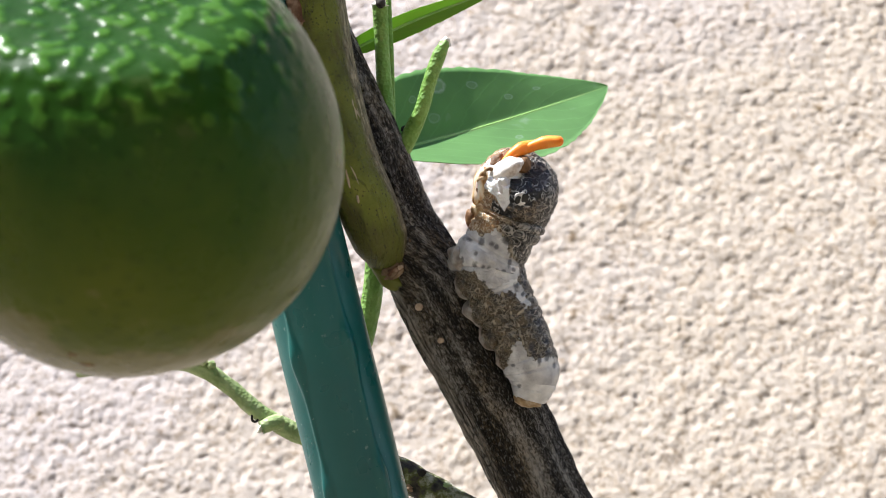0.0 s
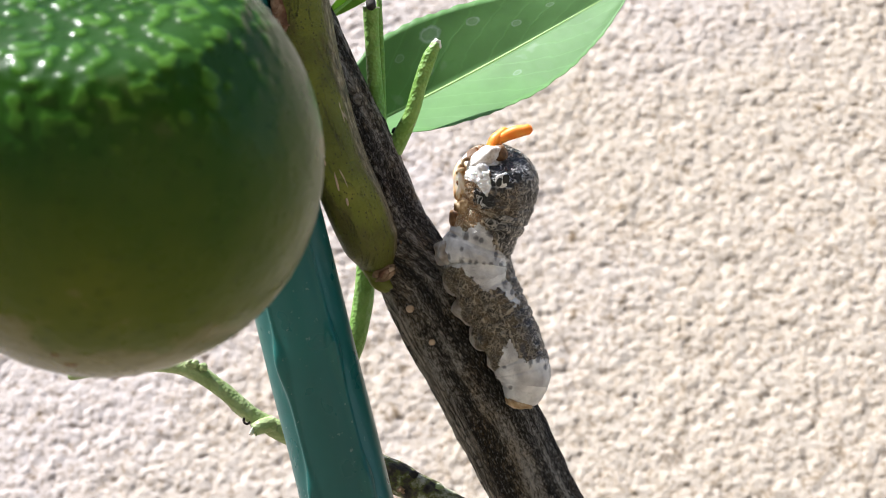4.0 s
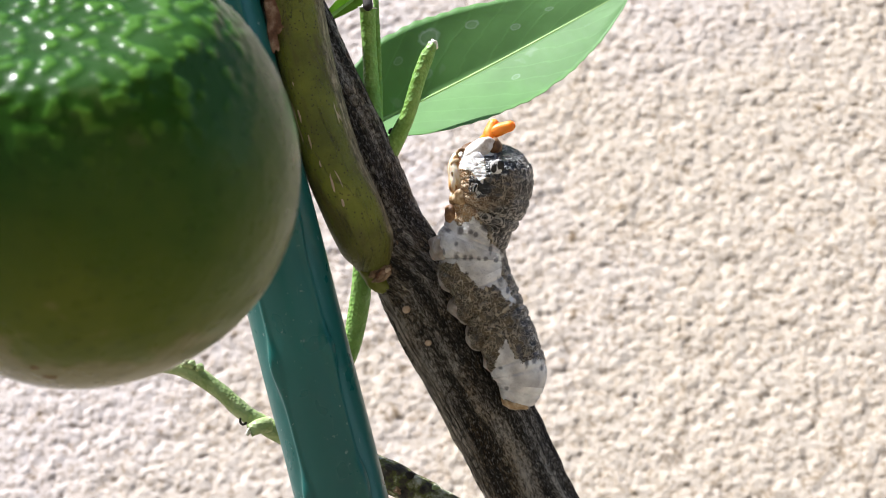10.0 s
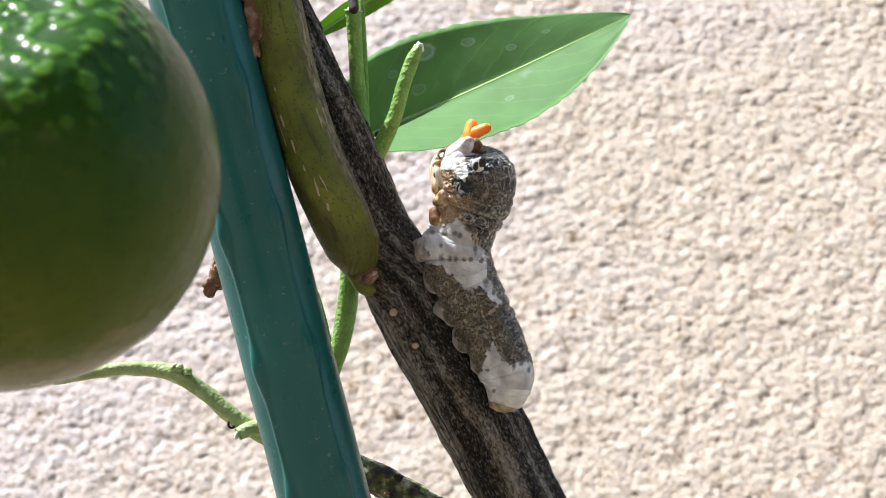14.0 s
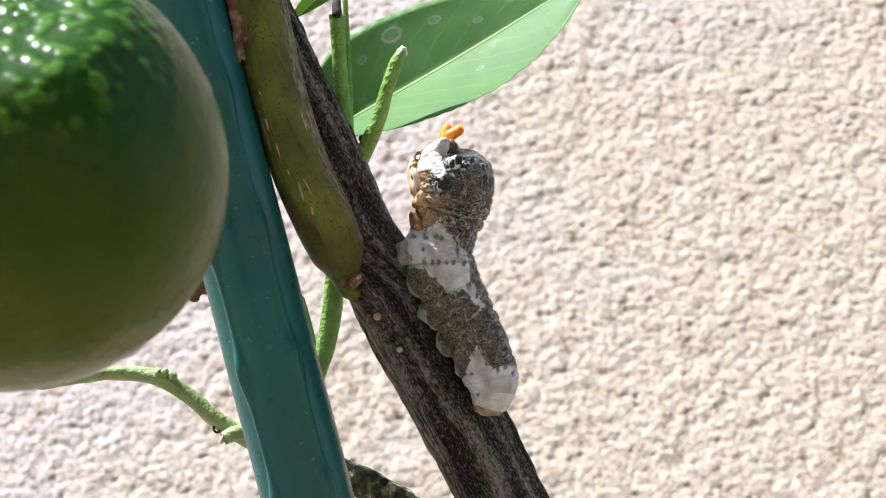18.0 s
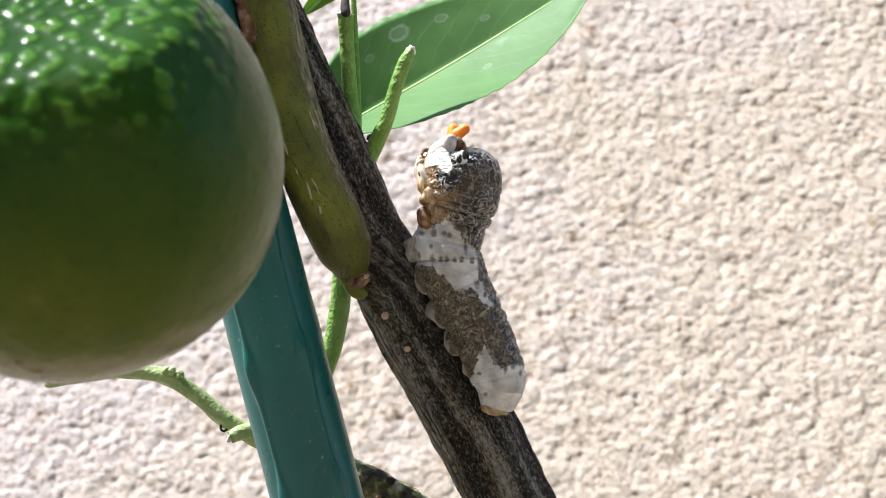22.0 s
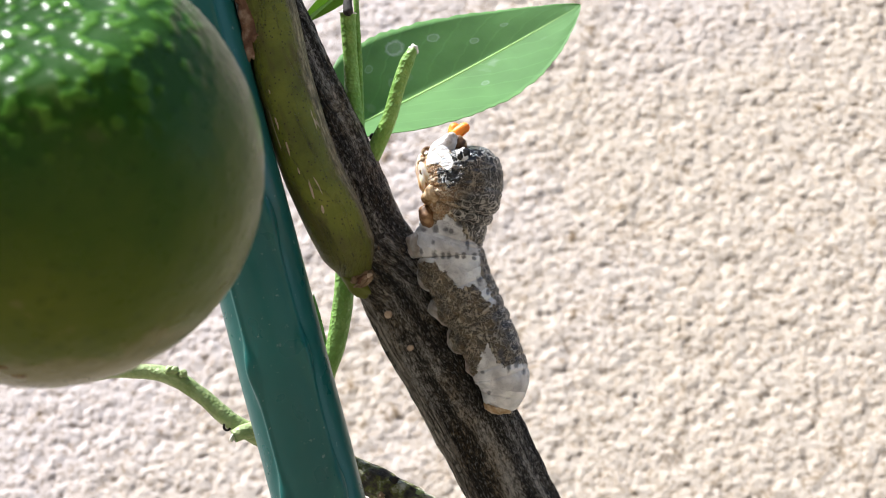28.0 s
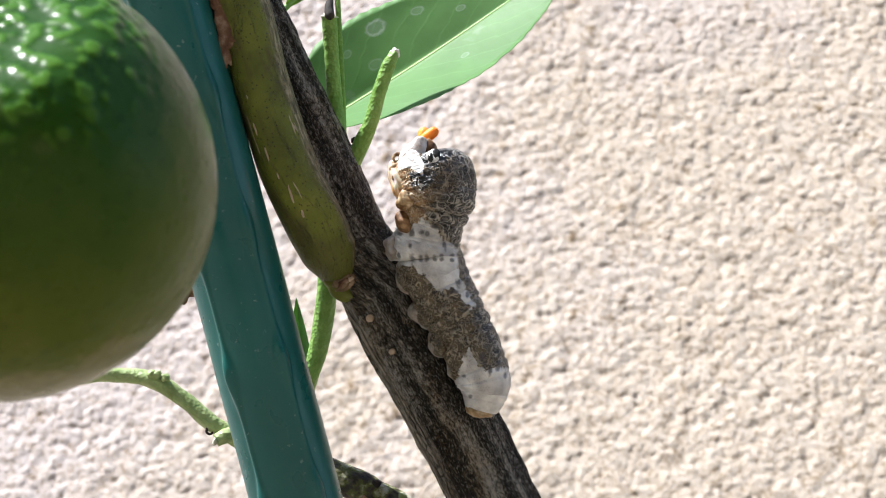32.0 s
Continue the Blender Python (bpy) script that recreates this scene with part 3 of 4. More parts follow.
def build_stubs():
    a = tube("cut_stub", [V(664, 230, 0.003), V(657, 165, 0.004), V(652, 90, 0.004), V(648, 14, 0.003)], [U(r) for r in (14, 14, 13, 14)], BRIGHT, BRANCH, round_ends=False, around=20)
    lump("cut_face", V(648, 14, 0.003), (U(13), U(13), U(6)), CUT, a, rough=0.7, seed=12)
    tube("dead_tip", [V(649, 12, 0.001), V(648, -3, 0.002), V(651, -18, 0.003)], [U(9), U(8), U(5)], BLACK, a, steps=3)
    tube("thin_stalk", [V(670, 225, 0.006), V(668, 120, 0.007), V(664, 20, 0.007), V(660, -60, 0.008)], [U(r) for r in (7, 6, 5, 5)], BRIGHT, a)
    b = tube("curved_stub", [V(684, 282, 0.001), V(704, 240, 0.000), V(722, 200, -0.001), V(736, 150, -0.001), V(752, 105, -0.001), V(762, 84, -0.001)],
             [U(r) for r in (15, 15, 13, 12.5, 12.5, 9.5)], BRIGHT, BRANCH, round_ends=True)
    lump("dry_tip", V(765, 80, -0.001), (U(9), U(7), U(8)), CUT, b, turn=(0, 30, 0), rough=0.5, seed=4)
    lump("bud_scale", V(693, 234, 0.001), (U(8), U(8), U(6)), BLACK, BRANCH, rough=0.4, seed=2)


def build_lower_twigs():
    def knobs(a, s):
        return U(2.0) * noise.noise(Vector((math.sin(a) * 2, math.cos(a) * 2, s * 300)))
    tw = tube("green_twig", [V(120, 668, 0.010), V(210, 650, 0.012), V(285, 648, 0.013), V(338, 660, 0.013), V(388, 694, 0.013), V(440, 738, 0.013), V(495, 768, 0.014), V(560, 794, 0.014)],
              [U(r) for r in (8, 12, 14, 16, 15, 16, 18, 18)], TWIG, BRANCH, steps=10, around=20, relief=knobs)
    tube("broken_spur", [V(476, 752, 0.0125), V(458, 756, 0.0115), V(441, 764, 0.0110)], [U(15), U(14), U(12)], TWIG, tw, steps=5, round_ends=False)
    lump("spur_face", V(440, 764, 0.0110), (U(4), U(10), U(11)), CUT, tw, turn=(0, 20, 0), rough=0.3, seed=3)
    ring = [V(430, 746, 0.012) + Vector((U(6) * math.cos(a), 0.0, U(7) * math.sin(a))) for a in np.linspace(0.0, 6.0, 14)]
    tube("curled_hair", ring, [U(2.2)] * 14, BLACK, tw, steps=2, around=8)
    for k, (x, y) in enumerate(((338, 646), (352, 652), (328, 645))):
        lump("knob", V(x, y, 0.0115), (U(9), U(8), U(7)), TWIG, tw, rough=0.4, seed=k)
    dk = tube("woody_twig", [V(540, 800, 0.014), V(620, 820, 0.013), V(690, 846, 0.012), V(742, 872, 0.011), V(800, 902, 0.009), V(900, 945, 0.004), V(970, 965, 0.0)],
              [U(r) for r in (25, 28, 30, 27, 24, 28, 34)], MOSSY, BRANCH, steps=14, around=40, relief=lambda a, s: U(4) * noise.noise(Vector((math.sin(a) * 2, math.cos(a) * 2, s * 240))) + U(2) * noise.noise(Vector((math.sin(a) * 6, math.cos(a) * 6, s * 700))))
    for k, (x, y, m) in enumerate(((726, 842, BLACK), (703, 868, SCAR), (770, 866, TWIG), (788, 876, TWIG))):
        lump("bark_knob", V(x, y, 0.0095), (U(9), U(6), U(6)), m, dk, turn=(0, 25, 0), rough=0.6, seed=k)
    hang = tube("hanging_shoot", [V(642, 440, 0.008), V(639, 500, 0.009), V(635, 540, 0.010), V(624, 600, 0.011), V(608, 655, 0.012), V(588, 720, 0.013)],
                [U(r) for r in (17, 18, 19, 18, 15, 12)], BRIGHT, BRANCH, steps=8, around=18)
    tagged(hang, "pebbled bright green shoot hanging from the node")


def build_node():
    tube("node_collar", [V(654, 497, -0.0042), V(662, 497, -0.0056), V(674, 489, -0.0066), V(690, 474, -0.0056), V(700, 458, -0.0046)],
         [U(r) for r in (3, 4, 4.5, 4.5, 3)], SCAR, BRANCH, steps=10, relief=lambda a, s: U(2.2) * noise.noise(Vector((math.sin(a) * 2, math.cos(a) * 2, s * 700))))
    lump("leaf_scar", V(674, 485, -0.0060), (U(20), U(7), U(11)), SCAR, BRANCH, turn=(0, -24, 0), rough=0.5, seed=7, around=30, rows=20)
    lump("scar_centre", V(674, 485, -0.0067), (U(13), U(4), U(6)), PEEL, BRANCH, turn=(0, -28, 0), rough=0.5, seed=3)
    lump("scar_centre", V(685, 479, -0.0068), (U(6), U(3), U(4)), LENTI, BRANCH, turn=(0, -28, 0), rough=0.5, seed=5)
    lump("green_swelling", V(664, 494, -0.0040), (U(35), U(18), U(18)), SHOOT, BRANCH, turn=(0, 42, 0), rough=0.25, seed=9, around=28, rows=20)
    for x, y, r in ((718, 549, 8.5), (757, 608, 7)):
        lump("lenticel", V(x, y, -0.0069), (U(r * 0.85), U(2.5), U(r * 0.8)), LENTI, BRANCH, rough=0.15, seed=x, around=24)
    for k, (x, y) in enumerate(((694, 418), (700, 432), (706, 410), (712, 446), (690, 440))):
        lump("bark_crumb", V(x, y, -0.0058), (U(6), U(4), U(5)), SCAR if k % 2 else BLACK, BRANCH, rough=0.6, seed=k)


def leaf_mesh(name, length, wide_up, wide_low, mat, parent, fold=0.25, bow=0.05, nx=110, ny=12, label="", rib=True, arch=0.0, flatten=0.0):
    """A blade from its base at the origin along +x; the midrib is a part of it."""
    verts, uvs, faces = [], [], []
    thick = 0.00016
    for layer in (0, 1):
        for i in range(nx + 1):
            u = i / nx
            ends = 0.0 < u < 1.0
            up = math.sin(math.pi * u ** 0.62) ** 0.75 if ends else 0.0
            low = math.sin(math.pi * u ** 0.81) ** 0.86 if ends else 0.0
            for j in range(-ny, ny + 1):
                v = j / ny
                w = wide_up * up if v > 0 else wide_low * low
                if abs(j) == ny:
                    w *= 1 + 0.010 * math.sin(u * 118 + 2 * math.sin(u * 17)) + 0.008 * math.sin(u * 41)
                x = u * length + 0.10 * w * abs(v)
                zz = v * w + arch * length * math.sin(math.pi * u)
                yy = -fold * (1 + flatten * (0.5 - u)) * abs(v) * w + bow * length * math.sin(u * math.pi)
                yy += 0.005 * length * noise.noise(Vector((u * 5, v * 1.6, 0.3))) * abs(v)
                verts.append((x, yy + layer * thick, zz))
                uvs.append((u, v))
    w = 2 * ny + 1
    half = (nx + 1) * w
    for i in range(nx):
        for j in range(2 * ny):
            a = i * w + j
            faces.append((a, a + w, a + w + 1, a + 1))
            faces.append((half + a, half + a + 1, half + a + w + 1, half + a + w))
    for i in range(nx):
        for a in (i * w, i * w + 2 * ny):
            faces.append((a, a + w, half + a + w, half + a))
    ob = mesh_ob(name, verts, faces, mat, parent, uvs)
    if label:
        tagged(ob, label)
    if rib:
        line = [(u * length, bow * length * math.sin(u * math.pi) + 0.00022, arch * length * math.sin(math.pi * u)) for u in (-0.06, 0.0, 0.2, 0.4, 0.6, 0.8, 0.96)]
        tube("midrib", line, [U(r) for r in (7, 5.5, 4.4, 4, 3.6, 3, 1.6)], RIB, ob, origin=Vector((0, 0, 0)), around=10, steps=6)
    return ob


LEAF_HINGE = V(390, 365, 0.014) - HUB
LEAF_OUT = U(252, 0.014)
LEAF_LEN = U(594, 0.014)


build_main_stem()
SIDE = build_side_shoot()
build_stubs()
build_lower_twigs()
build_node()
LEAF_A = leaf_mesh("leaf", LEAF_LEN, U(124, 0.014), U(142, 0.014), LEAF, BRANCH, label="broad glossy citrus leaf lit through by the sun", fold=0.36, bow=0.03, arch=0.008, flatten=1.3)
LEAF_B = leaf_mesh("narrow_leaf", U(300, 0.03), U(24), U(22), FRESH, BRANCH, fold=0.3, bow=0.08)
LEAF_C = leaf_mesh("thin_leaf", U(260, 0.014), U(22), U(22), LEAF, BRANCH, fold=0.9, bow=0.05, rib=False)
LEAF_C.matrix_basis = Matrix.Translation(V(602, 770, 0.016) - HUB) @ pose(0, 0, 0, 0, -94, 0)


# ---- garden stake ----
STAKE_HUB = V(516, 571, -0.010)
POST = thing("garden_stake", "green plastic-coated garden stake with rows of raised nubs", "stake", STAKE_HUB)


def build_stake():
    lean = math.atan(0.256)
    way = Vector((-math.sin(lean), 0, math.cos(lean)))
    foot = V(606, 882, -0.010)
    side = Vector((math.cos(lean), 0, math.sin(lean)))
    R = U(81, -0.010)
    around, step = 230, 0.0010
    lo, hi = -0.50, 0.108
    verts, uvs, faces = [], [], []
    fine = list(np.arange(-0.02, hi, step))
    ss = list(np.linspace(lo, -0.021, 60)) + fine
    rows = [(-0.62, 0.0093), (0.62, 0.0084), (2.3, 0.006), (-2.4, 0.017)]
    pitch = 0.0222
    for s in ss:
        for j in range(around):
            a = 2 * math.pi * j / around
            r = R
            for ra, off in rows:
                d = (a - ra + math.pi) % (2 * math.pi) - math.pi
                if abs(d) > 0.6:
                    continue
                q = ((s + off) / pitch) % 1.0 - 0.5
                swell = math.exp(-(q / (0.15 if q > 0 else 0.20)) ** 2)
                line = d - 0.10 * swell
                r += 0.00028 * math.exp(-(line / 0.050) ** 2)
                r += 0.0012 * swell * math.exp(-((d + 0.03) / (0.05 + 0.06 * swell)) ** 2)
            r += 0.00010 * noise.noise(Vector((math.cos(a), math.sin(a), s * 60)))
            p = foot + way * s + side * (math.sin(a) * r) + Vector((0, -1, 0)) * (math.cos(a) * r)
            verts.append(p - STAKE_HUB)
    n = len(ss)
    for i in range(n - 1):
        for j in range(around):
            k = (j + 1) % around
            faces.append((i * around + j, i * around + k, (i + 1) * around + k, (i + 1) * around + j))
    faces.append(tuple(reversed(range(around))))
    mesh_ob("tube", verts, faces, STAKE, POST)
    top = foot + way * hi
    lump("end_cap", top, (R * 1.12, R * 1.12, R * 0.8), STAKE, POST, STAKE_HUB, (0, -math.degrees(lean), 0), 0.02)


build_stake()

# ---- a dried leaf scrap caught behind the stake ----
SCRAP_HUB = V(388, 492, 0.003)
SCRAP = thing("dried_leaf", "curled brown dried leaf scrap caught behind the stake", "dried leaf", SCRAP_HUB)
lump("curled_blade", V(410, 500, 0.002), (U(15), U(8), U(19)), PEEL, SCRAP, SCRAP_HUB, (10, 35, 0), 0.9, 6)
lump("torn_edge", V(420, 486, 0.001), (U(12), U(6), U(20)), RUSTY, SCRAP, SCRAP_HUB, (0, -20, 20), 0.9, 9)
tube("stalk", [V(406, 482, 0.002), V(410, 462, 0.003), V(418, 440, 0.004)], [U(5), U(4), U(4)], SCAR, SCRAP, SCRAP_HUB, steps=4)

# ---- fruit ----
FRUIT_Y = -0.122
FRUIT_R = U(389, FRUIT_Y)
FRUIT_HUB = V(130, 290, FRUIT_Y)
FRUIT = thing("citrus_fruit", "unripe round green citrus fruit with pitted glossy rind", "fruit", FRUIT_HUB)


def build_fruit():
    rows, around = 330, 560
    rnd = np.random.RandomState(5)
    dots = rnd.randn(2900, 3)
    dots /= np.linalg.norm(dots, axis=1)[:, None]
    size = 0.7 + 0.6 * rnd.rand(len(dots))
    tree = kdtree.KDTree(len(dots))
    for k, p in enumerate(dots):
        tree.insert(p, k)
    tree.balance()
    verts, faces, peak = [], [], []
    # flattened shoulder, shaped to give the sunlit area a sharp edge
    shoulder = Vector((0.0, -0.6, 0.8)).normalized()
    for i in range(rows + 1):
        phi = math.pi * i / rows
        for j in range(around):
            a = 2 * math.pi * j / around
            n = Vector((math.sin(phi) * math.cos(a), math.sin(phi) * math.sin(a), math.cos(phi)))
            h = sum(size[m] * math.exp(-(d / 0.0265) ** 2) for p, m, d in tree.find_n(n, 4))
            # pebbling is kept to the sunlit shoulder and fades to smooth below it
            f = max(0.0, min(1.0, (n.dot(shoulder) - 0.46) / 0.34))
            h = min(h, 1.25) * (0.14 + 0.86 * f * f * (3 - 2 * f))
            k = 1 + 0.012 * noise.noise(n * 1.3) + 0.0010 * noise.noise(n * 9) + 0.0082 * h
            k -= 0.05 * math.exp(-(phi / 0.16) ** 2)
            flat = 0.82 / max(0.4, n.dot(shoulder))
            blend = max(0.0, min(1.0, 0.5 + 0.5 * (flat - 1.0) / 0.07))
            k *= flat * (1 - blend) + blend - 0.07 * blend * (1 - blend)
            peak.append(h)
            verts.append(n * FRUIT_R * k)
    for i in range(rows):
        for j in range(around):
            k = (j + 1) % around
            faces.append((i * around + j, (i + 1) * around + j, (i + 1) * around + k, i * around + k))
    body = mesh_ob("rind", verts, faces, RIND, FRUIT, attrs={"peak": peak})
    tagged(body, "dark green pitted rind")
    zero = Vector((0, 0, 0))
    tube("stalk", [(0, 0, FRUIT_R * 0.93), (0.002, 0.004, FRUIT_R * 1.15), (0.006, 0.016, FRUIT_R * 1.6), (0.015, 0.045, FRUIT_R * 2.2)], [0.0022, 0.0020, 0.0022, 0.0026], SHOOT, FRUIT, zero)
    lump("calyx", (0, 0, FRUIT_R * 0.965), (0.0062, 0.0062, 0.0018), TWIG, FRUIT, zero, rough=0.5, seed=3)
    for k, (x, z, w) in enumerate(((-20, -357, 17), (-45, -340, 9))):
        y = -math.sqrt(max(0.0, 1 - (x * x + z * z) / 389 ** 2)) * FRUIT_R
        p = Vector((U(x, FRUIT_Y), y, U(z, FRUIT_Y))) * 0.998
        lump("scab", p, (U(w, FRUIT_Y), U(4, FRUIT_Y), U(5, FRUIT_Y)), SCAR, FRUIT, zero, rough=0.5, seed=k)


build_fruit()

# ---- a young leaf that swings in close to the lens ----
NEAR_Y = -0.19
NEAR_HUB = V(-258, 793, NEAR_Y)
NEAR = thing("young_leaf", "yellow-green young citrus leaf swinging on its stalk", "leaf", NEAR_HUB)
leaf_mesh("blade", U(520, NEAR_Y), U(110, NEAR_Y), U(110, NEAR_Y), YOUNG, NEAR, fold=0.15)

# ---- caterpillar ----
LARVA_AT = thing("caterpillar", "mottled brown and white caterpillar rearing up with orange horns out", "caterpillar")
SPINE = [(914, 716, 27), (921, 668, 46), (903, 615, 50), (877, 558, 53), (851, 503, 55), (832, 450, 60), (846, 402, 58), (864, 355, 67), (868, 318, 70), (867, 291, 66), (869, 268, 53)]
REAR = -0.0085


def spine_y(i):
    return REAR - 0.0006 * max(0, i - 5)


SADDLE = [(786, 392), (812, 402), (836, 386), (858, 408), (866, 430), (884, 446), (892, 454), (886, 472), (888, 490), (906, 522), (913, 534), (903, 541), (888, 520), (874, 506), (846, 513), (834, 499), (823, 486), (806, 468), (740, 464), (740, 420)]
NECK = [(842, 380), (900, 366), (912, 384), (902, 452), (886, 446), (868, 430), (859, 408), (846, 394)]
RUMP = [(893, 604), (906, 622), (920, 640), (950, 636), (990, 640), (1000, 760), (900, 780), (840, 760), (850, 680), (876, 648), (882, 622)]
SADDLE_SPOTS = [(806, 434, 4, 4), (772, 440, 4, 9), (783, 448, 3, 7), (806, 456, 5, 6), (821, 457, 4, 5), (832, 458, 4, 5), (846, 459, 4, 4), (858, 460, 4, 4), (813, 410, 5, 7), (832, 414, 5, 5), (840, 417, 4, 5),
         (866, 442, 3, 9), (790, 410, 8, 4), (884, 498, 5, 8), (876, 514, 7, 4), (890, 462, 4, 5), (876, 462, 4, 4), (897, 515, 3, 6), (900, 480, 4, 6),
         (918, 617, 5, 8), (921, 632, 4, 6), (896, 688, 4, 4), (931, 642, 4, 9), (945, 638, 4, 7), (884, 652, 4, 3), (958, 650, 4, 6)]
HEAD_SPOTS = [(856, 405, 8, 6), (871, 397, 6, 5), (868, 281, 8, 9), (913, 280, 9, 6), (893, 330, 8, 3), (868, 336, 7, 3), (912, 318, 8, 3), (880, 350, 6, 3), (850, 352, 5, 3)]
SPOTS = SADDLE_SPOTS + HEAD_SPOTS
MASK = [(852, 236), (880, 228), (914, 240), (926, 284), (916, 300), (900, 306), (892, 316), (874, 322), (858, 318), (852, 300)]
SILVER = [(828, 316), (852, 318), (866, 326), (862, 346), (846, 356), (832, 346)]
# white crest, widened leftwards to paint in the sunlit side of the head
CREST = [(800, 262), (846, 256), (855, 290), (858, 312), (852, 330), (842, 322), (832, 308), (806, 300)]
BROW = [(872, 318), (892, 312), (912, 302), (922, 308), (916, 320), (894, 324), (876, 326)]


def inside(poly, x, y, soft=10.0):
    """1 inside, 0 outside, with a soft bound."""
    best, hit = 1e9, False
    for (ax, ay), (bx, by) in zip(poly, poly[1:] + poly[:1]):
        dx, dy = bx - ax, by - ay
        t = max(0, min(1, ((x - ax) * dx + (y - ay) * dy) / (dx * dx + dy * dy)))
        best = min(best, math.hypot(x - ax - t * dx, y - ay - t * dy))
        if (ay > y) != (by > y) and x < ax + (y - ay) * dx / dy:
            hit = not hit
    return max(0.0, min(1.0, 0.5 + (best if hit else -best) / (2 * soft)))


def spine_at(u):
    """Place and radius on the resting spine, u from 0 (tail) to 10 (front)."""
    u = max(0.0, min(10.0, u))
    i = min(int(u), 9)
    t = u - i
    pts = [Vector(SPINE[max(0, min(10, k))]) for k in (i - 1, i, i + 1, i + 2)]
    a, b, c, d = pts
    p = 0.5 * (2 * b + (c - a) * t + (2 * a - 5 * b + 4 * c - d) * t * t + (3 * b - a - 3 * c + d) * t ** 3)
    return V(p.x, p.y, spine_y(u)), U(p.z, REAR)


SEGMENTS = []


def body_part(name, u0, u1, mat, rings=36, around=150, tuck=0.20, bulge=0.03, lumps=0.75, soft_top=False):
    mid, _ = spine_at((u0 + u1) / 2)
    verts, faces = [], []
    marks = {k: [] for k in ("pale", "rust", "ink", "net", "snow", "dusk")}
    for i in range(rings + 1):
        f = i / rings
        u = u0 + (u1 - u0) * f
        c, r = spine_at(u)
        a, _ = spine_at(u - 0.1)
        b, _ = spine_at(u + 0.1)
        tan = (b - a).normalized() if (b - a).length > 1e-9 else Vector((0, 0, 1))
        side = tan.cross(Vector((0, 1, 0))).normalized()
        front = side.cross(tan).normalized()
        e = abs(2 * f - 1)
        slow = 16 if tuck > 0.28 else 4 if soft_top and f > 0.5 else 8
        k = 1 + bulge * (1 - e * e) - tuck * e ** slow
        k -= sum(d * math.exp(-((u - g) / 0.045) ** 2) for g, d in ((0.55, 0.05), (1.22, 0.045), (1.62, 0.03), (2.6, 0.05), (2.95, 0.04), (3.3, 0.05), (3.95, 0.045), (5.6, 0.04), (6.25, 0.05), (6.66, 0.08), (7.25, 0.035), (8.1, 0.02)))
        for j in range(around):
            t = 2 * math.pi * j / around
            n = side * math.sin(t) + front * math.cos(t)
            q = (c + n * r) * 420
            rr = r * (k + lumps * (0.045 * noise.noise(q) + 0.03 * noise.noise(q * 2.3) + 0.022 * noise.noise(Vector((q.x * 2.2, q.y * 2.2, q.z * 6)))))
            p = c + n * rr
            if soft_top:
                p -= tan * (0.36 * n.x * rr * (1 - f))
            verts.append(p - mid)
            d = REACH + p.y
            px, py = p.x / (K * d) + 784, 441 - p.z / (K * d)
            face = math.cos(t) < 0.1
            marks["snow"].append(max(inside(CREST, px, py, 5), 0.42 * inside(BROW, px, py, 10)) if face else 0.0)
            marks["net"].append(max(inside(MASK, px, py, 12), inside(SILVER, px, py, 12)) if face else 0.0)
            pale = max(inside(SADDLE, px, py, 12), inside(RUMP, px, py, 12))
            marks["pale"].append(pale)
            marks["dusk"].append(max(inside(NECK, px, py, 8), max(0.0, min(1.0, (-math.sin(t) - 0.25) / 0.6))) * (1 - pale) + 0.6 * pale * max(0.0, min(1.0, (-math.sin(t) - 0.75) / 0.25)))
            marks["ink"].append(max(1.0 - 0.5 * math.hypot((px - sx) / sw, (py - sy) / sh) for sx, sy, sw, sh in SPOTS) if face else 0.0)
            marks["rust"].append(max(0.0, min(1.0, (868 - px) / 40)) * max(0.0, min(1.0, (400 - py) / 12)) * 0.95)
    for i in range(rings):
        for j in range(around):
            k = (j + 1) % around
            faces.append((i * around + j, i * around + k, (i + 1) * around + k, (i + 1) * around + j))
    faces.append(tuple(reversed(range(around))))
    faces.append(tuple(rings * around + j for j in range(around)))
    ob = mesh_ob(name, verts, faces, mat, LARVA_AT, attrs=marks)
    ob.location = mid - HUB
    SEGMENTS.append((ob, (u0 + u1) / 2, mid))
    return ob, mid


THORAX_HUB = V(868, 322, spine_y(8))


